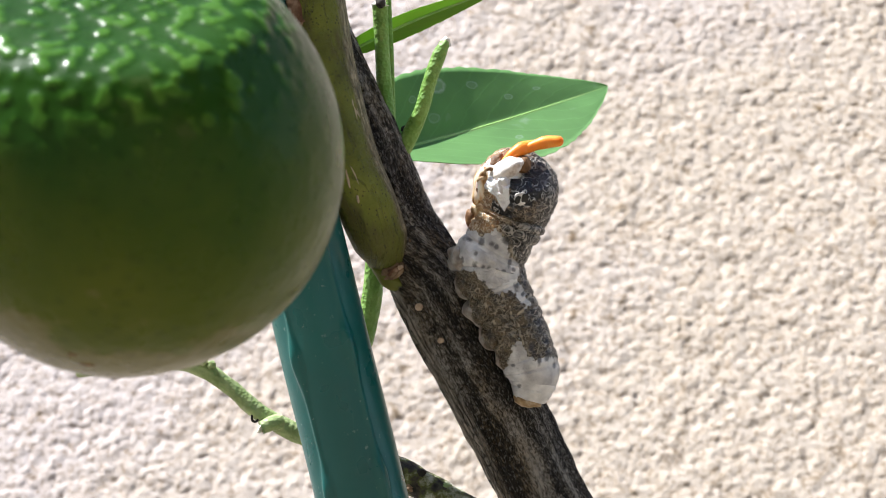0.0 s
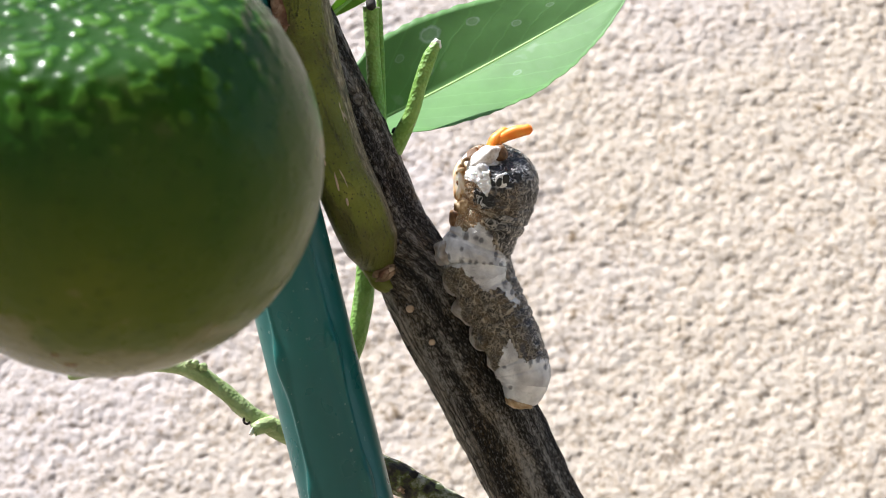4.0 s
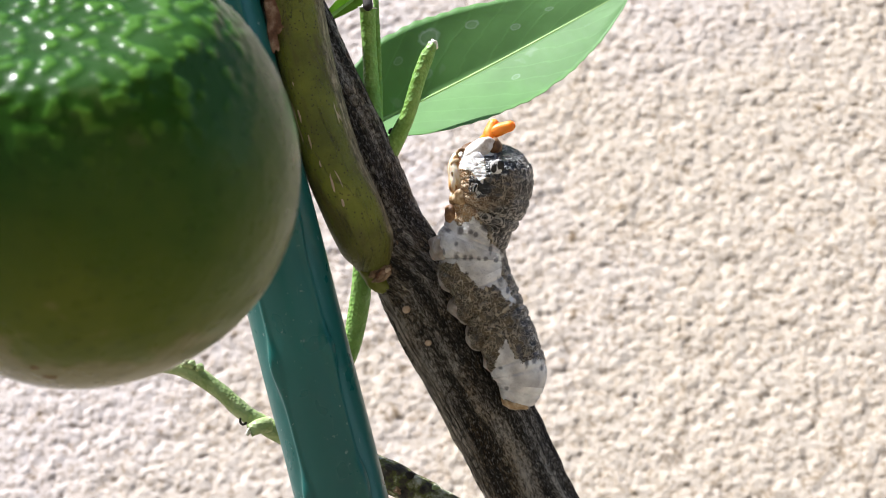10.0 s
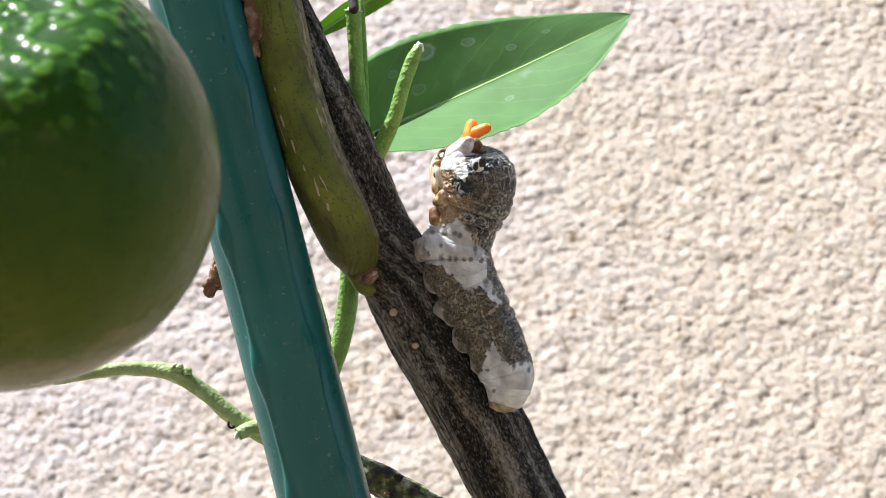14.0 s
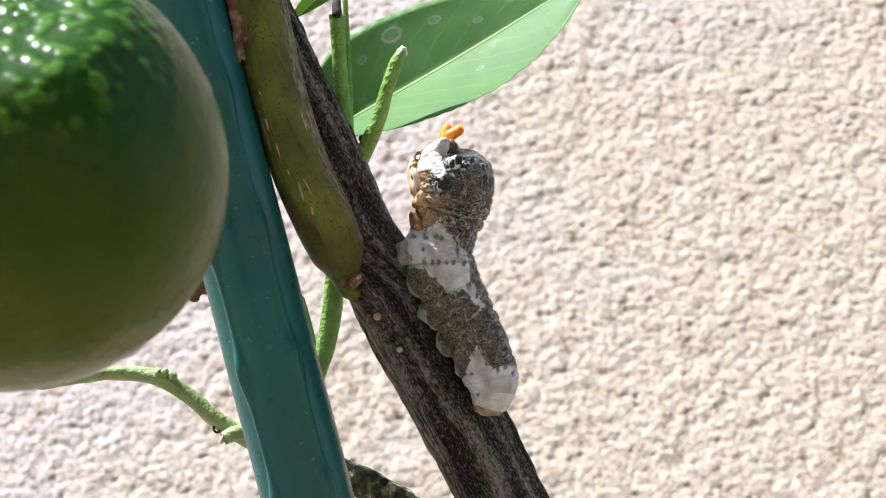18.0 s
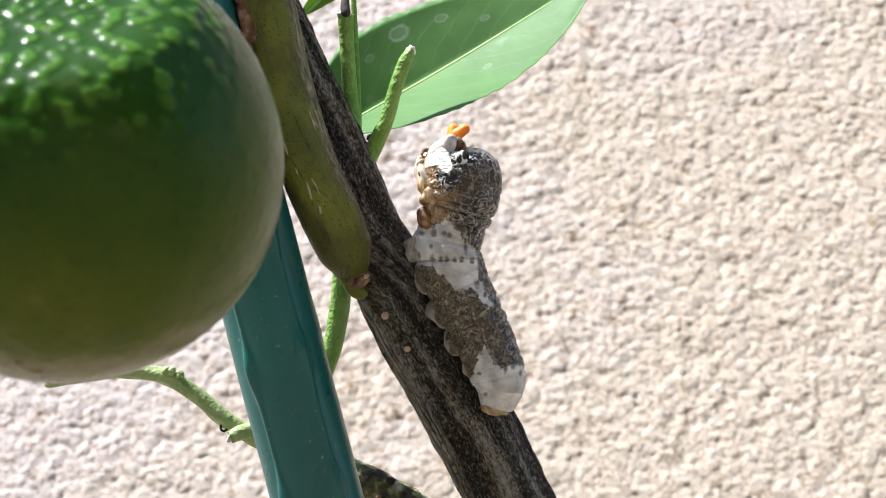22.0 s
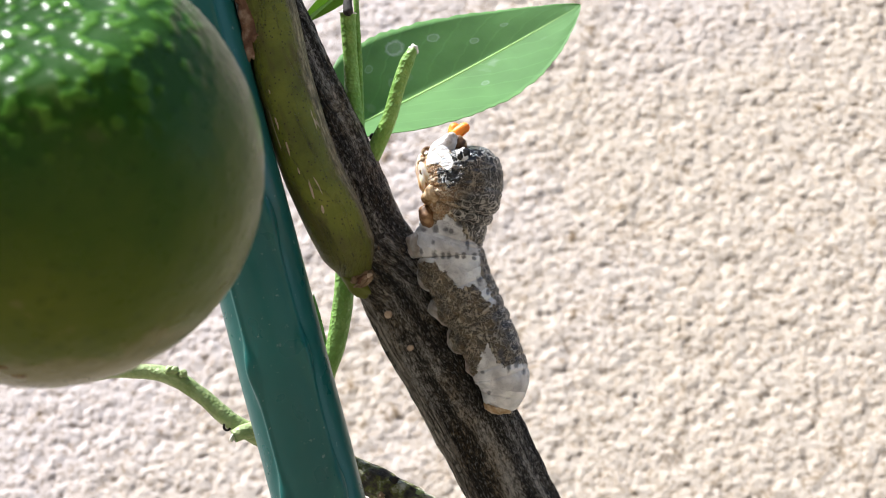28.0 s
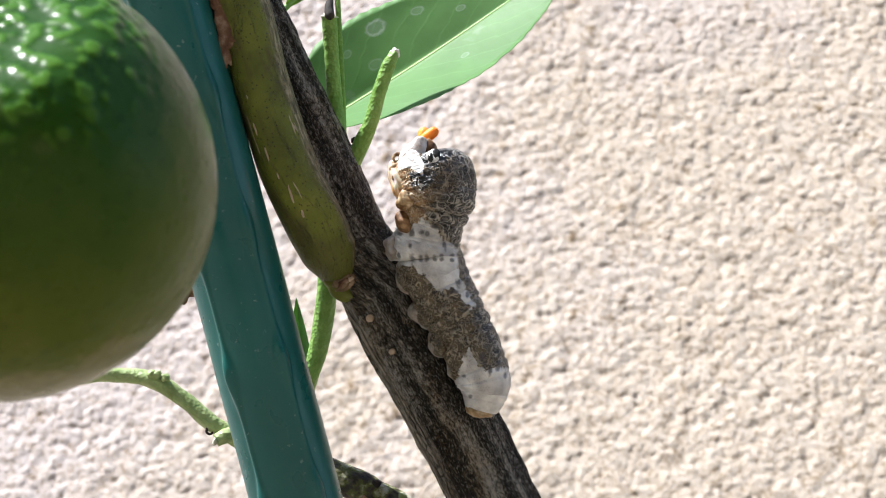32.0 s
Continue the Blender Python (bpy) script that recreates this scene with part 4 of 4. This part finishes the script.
def build_caterpillar():
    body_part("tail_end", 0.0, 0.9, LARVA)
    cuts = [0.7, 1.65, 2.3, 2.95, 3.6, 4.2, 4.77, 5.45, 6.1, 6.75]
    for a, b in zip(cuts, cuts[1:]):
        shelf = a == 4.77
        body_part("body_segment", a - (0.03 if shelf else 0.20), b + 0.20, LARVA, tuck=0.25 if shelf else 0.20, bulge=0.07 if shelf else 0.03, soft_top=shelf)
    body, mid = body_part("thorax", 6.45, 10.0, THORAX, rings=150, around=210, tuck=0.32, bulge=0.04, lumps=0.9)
    SEGMENTS.pop()
    body.data.transform(Matrix.Translation(mid - THORAX_HUB))
    body.location = THORAX_HUB - HUB
    # skin folds and clasping legs along the branch side
    for k, (x, y, w, h, u) in enumerate(((803, 490, 24, 27, 4.3), (824, 543, 25, 27, 3.3), (850, 594, 24, 25, 2.5), (876, 637, 19, 21, 1.8), (783, 440, 25, 24, 5.1))):
        c = V(x, y, REAR - 0.0003)
        ob = lump("clasping_leg", c, (U(w), U(w + 10), U(h)), LARVA if k < 4 else CLEAR, LARVA_AT, origin=c, turn=(0, -25, 0), rough=0.35, seed=k, around=26, rows=18)
        ob.location = c - HUB
        if k < 4:
            lump("skin_fold", V(x - 2, y + 2, REAR + 0.0006), (U(w + 1.5), U(w + 3), U(h + 2)), CLEAR, ob, c, (0, -25, 0), 0.25, k + 9)
        SEGMENTS.append((ob, u, c))
    c = V(908, 716, REAR - 0.0008)
    ob = lump("tail_flap", c, (U(23), U(22), U(10)), TAN, LARVA_AT, origin=c, turn=(0, 12, 0), rough=0.4, seed=8)
    ob.location = c - HUB
    tagged(ob, "translucent tan tail flap")
    # head pieces ride on the thorax
    H = THORAX_HUB
    lump("head_lobe", V(842, 269, spine_y(9) - 0.0020), (U(17), U(24), U(32)), CREAM, body, H, (0, 54, 0), 0.2, 1, around=28, rows=20)
    lump("head_crest", V(845, 299, spine_y(9) - 0.0042), (U(13), U(14), U(29)), CREST_SKIN, body, H, (0, -20, 0), 0.35, 5, around=28, rows=20)
    lump("cheek", V(820, 273, spine_y(9) + 0.0003), (U(11), U(20), U(20)), RUSTY, body, H, (0, 38, 0), 0.3, 2)
    lump("horn_socket", V(872, 262, spine_y(9) - 0.0008), (U(13), U(17), U(16)), RUSTY, body, H, (0, -10, 0), 0.2, 3)
    lump("neck_flap", V(799, 385, spine_y(7) - 0.001), (U(14), U(18), U(20)), RUSTY, body, H, (0, -12, 0), 0.18, 4)
    lump("throat", V(808, 308, spine_y(9) - 0.0016), (U(18), U(22), U(34)), STRIPED, body, H, (0, 8, 0), 0.25, 7, around=28, rows=20)
    lump("throat_fold", V(816, 352, spine_y(8) - 0.0018), (U(20), U(24), U(21)), AMBER, body, H, (0, 20, 0), 0.45, 3)
    for k, (x, y) in enumerate(((808, 276), (799, 295), (800, 312))):
        tube("true_leg", [V(x + 20, y - 2, spine_y(9) - 0.0026), V(x + 6, y - 7, spine_y(9) - 0.0030), V(x - 2, y - 1, spine_y(9) - 0.0030), V(x + 1, y + 7, spine_y(9) - 0.0030)], [U(4.5), U(3.4), U(2.4), U(1.2)], AMBER, body, H, steps=5, around=12)
    # the eye marks lie on the skin
    for k, (name, x, y, w, h, m) in enumerate((("eye_rim", 876, 303, 12, 12, PALE), ("eye_spot", 880, 301, 8, 9, INK), ("eye_spot", 870, 305, 5, 8, INK))):
        at = V(x, y, spine_y(8.5)) - H
        skin = min(q.co.y for q in body.data.vertices if abs(q.co.x - at.x) < U(4) and abs(q.co.z - at.z) < U(4))
        lump(name, H + Vector((at.x, skin - U(0.4 if m is PALE else 1.8), at.z)), (U(w), U(3.0), U(h)), m, body, H, (0, 12, 0), 0.3, k)
    return body


THORAX_OB = build_caterpillar()
HORN_HUB = V(868, 244, spine_y(9) + 0.0006)
for wide, length in ((10.5, 62), (11.5, 54)):
    horn = tube("orange_horn", [Vector((U(length * f), 0, U(5 * math.sin(3 * f)))) for f in (0, 0.3, 0.65, 1.0)], [U(wide * f) for f in (0.66, 0.85, 1.05, 0.9)], ORANGE, LARVA_AT, origin=Vector((0, 0, 0)), around=16, steps=6)
    horn.location = HORN_HUB - HUB
    tagged(horn, "moist translucent orange scent horn")
HORNS = [o for o in LARVA_AT.children if o.name.startswith("orange_horn")]

def motions():
    """Sway of the plant, stake and fruit in the wind, the leaves' flutter and the caterpillar's stretch."""
    sway = [
        (0, 22.8, -5.3, 0.2), (0.5, 14.1, -3, 0), (1, -3.1, 0.5, -0), (1.5, -23.9, 5.3, -0.2),
        (2, -11.6, 3.1, -0.1), (2.5, 9.6, -2.8, -0), (3, 16.8, -4.8, -0), (3.5, 4.3, -1.3, -0),
        (5.5, 24.3, -5.6, 0.2), (6, 17.8, -3.8, 0.1), (6.5, 5.6, -0.5, 0.1), (7, 10.4, -1.8, -0),
        (7.5, 14.8, -3.5, 0.1), (8, -11.5, 2.5, -0), (8.5, -13.1, 3.6, -0.2), (9, 0, 0, 0),
        (9.5, 12.9, -2.8, 0.1), (10, 1.1, -0.8, 0.1), (10.5, -5.6, 0.5, -0.1), (11, -2.8, -0.8, 0),
        (11.5, 6.8, -2.5, -0.1), (12, 29.1, -6.9, 0.2), (12.5, 26.2, -5.9, 0.1), (13, -6.7, 2.3, -0.2),
        (13.5, -26.5, 5.4, -0.3), (14, -21.4, 4.1, -0.2), (14.5, -1.7, -0.8, -0.2), (16.5, -36.7, 8.7, -0.4),
        (17, -37.6, 8.9, -0.5), (17.5, -41.8, 9.4, -0.4), (18, -49, 11.2, -0.4), (18.5, -40, 9.9, -0.3),
        (19, -26.1, 6.9, -0.3), (19.5, -30.7, 7.9, -0.2), (20, -33.8, 7.6, -0.4), (20.5, -35, 7.6, -0.4),
        (21, -32.1, 7.4, -0.4), (21.5, -35.6, 9.4, -0.4), (22, -35.6, 9.9, -0.2), (22.5, -18.7, 5.3, -0.3),
        (23, -17.3, 4.6, -0.2), (23.5, 4, -1.8, 0.1), (24, 9.3, -2.3, -0.1), (24.5, -0.6, 0.2, -0.1),
        (25, -13.8, 3.3, -0.2), (25.5, -16.6, 3.3, -0.3), (27.5, -31.9, 8.1, -0.4), (28, -30.2, 7.9, -0.3),
        (28.5, -27, 5.8, -0.4), (29, -33.1, 6.9, -0.3), (29.5, -35.8, 8.1, -0.3), (30, -50.9, 12.7, -0.5),
        (30.5, -45.3, 11.4, -0.4), (31, -43, 10.9, -0.4), (31.5, -54.1, 13, -0.6), (32, -62.2, 14.5, -0.4),
    ]
    post = [
        (0, 35.2, -9.2, -0.5), (0.5, 24.5, -6.2, -0.5), (1, 6.2, -3.1, -0.4), (1.5, -18.3, 3, -0.4),
        (2, -10.7, 1.5, -0.4), (2.5, 6.2, -3.1, -0.4), (3, 15.3, -6.2, -0.3), (3.5, 4.6, -3.1, -0.3),
        (5.5, 27.6, -7.7, -0.2), (6, 19.9, -4.6, -0.2), (6.5, 6.2, -1.6, -0.1), (7, 12.3, -3.1, -0.1),
        (7.5, 15.3, -4.6, -0.1), (8, -13.7, 3, -0.1), (8.5, -13.7, 1.5, -0), (9, 0, 0, 0),
        (9.5, 12.3, -3.1, 0), (10, -1.5, 0, 0), (10.5, -10.7, 1.5, 0), (11, -6.1, 0, 0),
        (11.5, 6.2, -3.1, 0.1), (12, 33.7, -9.2, 0.1), (12.5, 30.7, -7.7, 0.1), (13, -6.1, 0, 0.1),
        (13.5, -33.7, 6.1, 0.1), (14, -32.1, 4.6, 0.1), (14.5, -10.7, 0, 0.1), (16.5, -45.9, 9.1, 0.2),
        (17, -49, 9.1, 0.2), (17.5, -55.1, 10.7, 0.2), (18, -59.7, 12.2, 0.2), (18.5, -47.4, 9.1, 0.2),
        (19, -33.7, 6.1, 0.2), (19.5, -39.8, 7.6, 0.2), (20, -42.8, 7.6, 0.2), (20.5, -45.9, 7.6, 0.2),
        (21, -41.3, 7.6, 0.3), (21.5, -44.4, 9.1, 0.3), (22, -44.4, 9.1, 0.3), (22.5, -27.5, 6.1, 0.3),
        (23, -27.5, 6.1, 0.3), (23.5, -4.6, 0, 0.3), (24, 1.6, -1.6, 0.3), (24.5, -7.6, 0, 0.3),
        (25, -21.4, 3, 0.3), (25.5, -26, 3, 0.4), (27.5, -41.3, 7.6, 0.4), (28, -42.8, 7.6, 0.4),
        (28.5, -41.3, 7.6, 0.4), (29, -50.5, 9.1, 0.4), (29.5, -52, 10.7, 0.4), (30, -65.8, 13.7, 0.5),
        (30.5, -59.7, 12.2, 0.5), (31, -58.2, 12.2, 0.5), (31.5, -71.9, 15.3, 0.5), (32, -81.1, 16.8, 0.5),
    ]
    bend = [
        (0, 1.6), (0.5, 1.6), (1, 1.4), (1.5, 1.2), (2, 0.3), (2.5, -0.1), (3, 0), (3.5, 0.1),
        (5.5, 1.2), (6, 0.4), (6.5, -0), (7, 0.4), (7.5, -0), (8, -0.2), (8.5, 0), (9, 0),
        (9.5, 0.1), (10, -0.3), (10.5, -0.3), (11, -0.4), (11.5, 0.3), (12, 0.5), (12.5, 0.8), (13, 0.1),
        (13.5, -0.6), (14, -1.5), (14.5, -0.8), (16.5, -0.6), (17, -0.9), (17.5, -1.6), (18, -0.9), (18.5, -0.6),
        (19, -0.6), (19.5, -0.8), (20, -0.9), (20.5, -0.9), (21, -0.9), (21.5, -0.9), (22, -1), (22.5, -0.6),
        (23, -1), (23.5, -1.4), (24, -0.6), (24.5, -0.8), (25, -0.8), (25.5, -1.1), (27.5, -1), (28, -1.5),
        (28.5, -1.4), (29, -1.9), (29.5, -1.9), (30, -1.8), (30.5, -1.4), (31, -1.6), (31.5, -1.6), (32, -2.5),
    ]
    fruit = [
        (0, 92, -11), (0.5, 51, -15), (1, -13, -1), (1.5, -15, -7), (2, -5, -16), (2.5, -3, 9),
        (3, -3, -3), (3.5, 29, -14), (5.5, 76, 4), (6, 17, 2), (6.5, -10, -3), (7, 32, 14),
        (7.5, 27, -3), (8, -15, 7), (8.5, -47, 14), (9, -2, 2), (9.5, 51, -11), (10, 14, 9),
        (10.5, -77, 7), (11, -15, 7), (11.5, 47, 9), (12, 39, -3), (12.5, 56, -13), (13, 48, 7),
        (13.5, -90, 2), (14, -129, 14), (14.5, 14, 7), (16.5, -28, 2), (17, -47, 12), (17.5, -151, 26),
        (18, -114, 14), (18.5, -10, 12), (19, -57, 19), (19.5, -104, 12), (20, -40, 9), (20.5, -52, 9),
        (21, -119, 4), (21.5, -50, 2), (22, -15, -1), (22.5, -77, 7), (23, -45, 25), (23.5, 2, 4),
        (24, 12, 7), (24.5, -13, 21), (25, -47, 1), (25.5, -35, 1), (27.5, -65, 9), (28, -50, 7),
        (28.5, -82, 7), (29, -91, 13), (29.5, -100, 17), (30, -89, 21), (30.5, -98, 20), (31, -104, 17),
        (31.5, -82, 17), (32, -134, 33),
    ]
    leaf = [
        (0, 18.9, 36.5), (0.5, 23.5, 33), (1, 28.6, 25), (1.5, 34.6, 9), (2, 30.7, 9), (2.5, 27.7, 24),
        (3, 33.2, 9), (3.5, 28.3, 9), (5.5, 33.8, 9), (6, 29.3, 9), (6.5, 26.7, 9), (7, 26.9, 8.5),
        (7.5, 28.4, 9), (8, 30, 24), (8.5, 29.7, 9), (9, 23.3, 19), (9.5, 26.5, 21.5), (10, 28.5, 9),
        (10.5, 25.6, 15.5), (11, 27, 9), (11.5, 24.5, 12), (12, 28.7, 9), (12.5, 28.6, 9), (13, 31.7, 9),
        (13.5, 32.6, 9), (14, 25, 10.5), (14.5, 26.5, 22.5), (16.5, 34.1, 9), (17, 31, 9), (17.5, 33.8, 9),
        (18, 31.2, 9), (18.5, 32.1, 9), (19, 28, 24), (19.5, 33.6, 9), (20, 32.9, 9), (20.5, 33, 9),
        (21, 33.1, 9), (21.5, 30.9, 9), (22, 31.5, 9), (22.5, 24.9, 12.5), (23, 26.9, 20.5), (23.5, 26.6, 9),
        (24, 24.6, 11.5), (24.5, 27.3, 18), (25, 31.2, 9), (25.5, 30, 9), (27.5, 26, 25), (28, 29.7, 25),
        (28.5, 29.6, 9), (29, 28.6, 14), (29.5, 29.9, 9), (30, 29.2, 20), (30.5, 32.1, 9), (31, 32.6, 9),
        (31.5, 33.9, 9), (32, 34.1, 9),
    ]
    stretch = [
        (0, 10.5, 23.2, 24, 50.6), (0.5, 8.9, 21.3, 19.6, 46.1), (1, 7.5, 19.6, 15.3, 42.1), (2, 4.2, 17.2, 7.1, 34.4),
        (3, 3.1, 14.6, 5.2, 29.2), (3.5, 3.3, 11.6, 4.4, 23.1), (5.5, 2.8, 7.2, 3, 14.8), (6, 2.2, 4.6, 2, 10.3),
        (7, 1.5, 2.2, 2.6, 5.9), (8, 0.4, 0.7, 0.9, 1.4), (9, 0.1, -0.1, 0.2, -0.2), (10, 0.3, -0.6, 1.1, -3.7),
        (11, -0.4, -0.9, -0.9, -4.4), (12, -0, -2.7, -0.6, -8.2), (13, -0.5, -4.2, -2.1, -10.3), (14, -2.4, -3.4, -5.7, -10.6),
        (14.5, -2.4, -3.3, -6.3, -12.5), (16.5, -2.4, -3.2, -8.7, -15.8), (17, -3.1, -3.4, -11.9, -18.3), (18, -4, -4.6, -15.7, -20.3),
        (19, -3.8, -6.4, -15.6, -23.3), (20, -4.9, -7, -17.9, -23.8), (21, -5.2, -7.8, -18, -24.7), (22, -3.9, -9.2, -17.4, -27.2),
        (23, -3.8, -8.9, -16.7, -27.3), (24, -3.5, -9.9, -17.2, -27.1), (25, -4.1, -11, -17.7, -27.4), (25.5, -4.1, -11.9, -18.2, -27.9),
        (27.5, -4.4, -13.3, -18.9, -29.4), (28, -5.7, -14.4, -20.2, -30), (29, -7.5, -14.3, -23.6, -29.6), (30, -8, -16.1, -26.9, -31),
        (31, -9.3, -16.4, -31.2, -30.6), (32, -11.9, -16.8, -35.4, -33.6),
    ]

    def drift(hub, y, dx, dy, turn=0.0):
        return PLANE @ Matrix.Translation(hub + Vector((U(dx, y), 0, -U(dy, y)))) @ pose(0, 0, 0, 0, turn, 0)

    for ob in (BRANCH, LARVA_AT):
        walk(ob, [(t, drift(HUB, 0, dx, dy, a)) for t, dx, dy, a in sway])
    walk(POST, [(t, drift(STAKE_HUB, -0.010, dx, dy, -a)) for t, dx, dy, a in post])
    walk(SCRAP, [(t, drift(SCRAP_HUB, 0.002, dx, dy)) for t, dx, dy, a in post])
    walk(SIDE, [(t, Matrix.Translation(SIDE.location) @ pose(0, 0, 0, 0, a, 0)) for t, a in bend])
    walk(FRUIT, [(t, drift(FRUIT_HUB, FRUIT_Y, dx, dy, dx * 0.03)) for t, dx, dy in fruit])
    walk(LEAF_A, [(t, Matrix.Translation(LEAF_HINGE) @ pose(0, 0, 0, 0, -a, 0) @ Matrix.Translation((LEAF_OUT, 0, 0)) @ pose(0, 0, 0, 0, 0, w) @ pose(0, 0, 0, -min(38.0, 28 + abs(a - 23) * (0.6 if a > 23 else 1.2)), 0, 0)) for t, a, w in leaf])
    walk(LEAF_B, [(t, Matrix.Translation(V(572, 109 - 7.3 * (a - 18.9), 0.0075) - HUB) @ pose(0, 0, 0, 0, -(23 + 1.1 * (a - 19)), 0) @ pose(0, 0, 0, 25, 0, 0)) for t, a, w in leaf])
    near = [(0, 0), (5.3, 0), (5.7, 22), (5.9, 40), (6, 43), (6.1, 32), (6.4, 0), (11.7, 0), (12, 42), (12.1, 85), (12.2, 155), (12.3, 172), (12.4, 154), (12.5, 158), (12.6, 158), (12.7, 88), (12.8, 20), (13, 0), (32, 0)]
    walk(NEAR, [(t, PLANE @ Matrix.Translation(NEAR_HUB + Vector((U(d * 0.68, NEAR_Y), 0, U(d * 0.73, NEAR_Y)))) @ pose(0, 0, 0, 0, 43, 0) @ pose(0, 0, 0, -35, 0, 0)) for t, d in near])

    # the caterpillar: how far each ring follows the saddle's and the front's shift
    part_w = [(0, 0, 0), (2, 0, 0), (3, 0.3, 0), (4, 0.62, 0), (5, 0.95, 0), (6, 0.75, 0.35), (7, 0.35, 0.7), (8, 0, 1), (10, 0, 1)]

    def share(u):
        for (a, w0, e0), (b, w1, e1) in zip(part_w, part_w[1:]):
            if a <= u <= b:
                f = (u - a) / (b - a)
                return w0 + (w1 - w0) * f, e0 + (e1 - e0) * f

    def shift(u, r):
        w, e = share(u)
        return Vector((U(w * r[1] + e * 0.9 * r[3]), 0, -U(w * r[2] + e * 0.42 * r[4])))

    for ob, u, c in SEGMENTS:
        if u <= 2.0:
            continue
        rows = []
        for r in stretch:
            lo, hi = max(0.0, u - 0.8), min(10.0, u + 0.8)
            a, b = spine_at(lo)[0], spine_at(hi)[0]
            p, q = a + shift(lo, r), b + shift(hi, r)
            turn = math.atan2(q.x - p.x, q.z - p.z) - math.atan2(b.x - a.x, b.z - a.z)
            rows.append((r[0], Matrix.Translation(c - HUB + shift(u, r)) @ pose(0, 0, 0, 0, math.degrees(turn), 0)))
        walk(ob, rows)
    # tilt of each horn and how far it is drawn in
    reach_a = [(0, 15, 0), (3, 20, 4), (6, 26, 14), (9, 28, 24), (14, 34, 34), (19, 42, 38), (25, 46, 39), (32, 48, 40)]
    reach_b = [(0, 30, 36), (3, 50, 36), (6, 68, 34), (9, 80, 33), (14, 92, 31), (19, 96, 35), (25, 98, 37), (32, 98, 38)]

    def along(table, t):
        for (a, *p), (b, *q) in zip(table, table[1:]):
            if a <= t <= b:
                return [x + (y - x) * (t - a) / (b - a) for x, y in zip(p, q)]

    rows, hrows = [], ([], [])
    for r in stretch:
        nod = math.degrees(math.asin(max(-0.9, min(0.9, (25 - 0.58 * r[4]) / 68)))) - math.degrees(math.asin(25 / 68))
        roll = 0.35 * r[3]
        m = Matrix.Translation(THORAX_HUB - HUB + shift(8, r)) @ pose(0, 0, 0, -nod, roll, 0)
        rows.append((r[0], m))
        root = m @ (HORN_HUB - THORAX_HUB)
        for k, table in enumerate((reach_a, reach_b)):
            tilt, sink = along(table, r[0])
            hrows[k].append((r[0], Matrix.Translation(root) @ pose(0, 0, 0, 0, -tilt, 0) @ pose(0, 0, 0, 0, 0, (-12, 14)[k]) @ Matrix.Translation((-U(sink), 0, 0))))
    walk(THORAX_OB, rows)
    for horn, keyed in zip(HORNS, hrows):
        walk(horn, keyed)


motions()
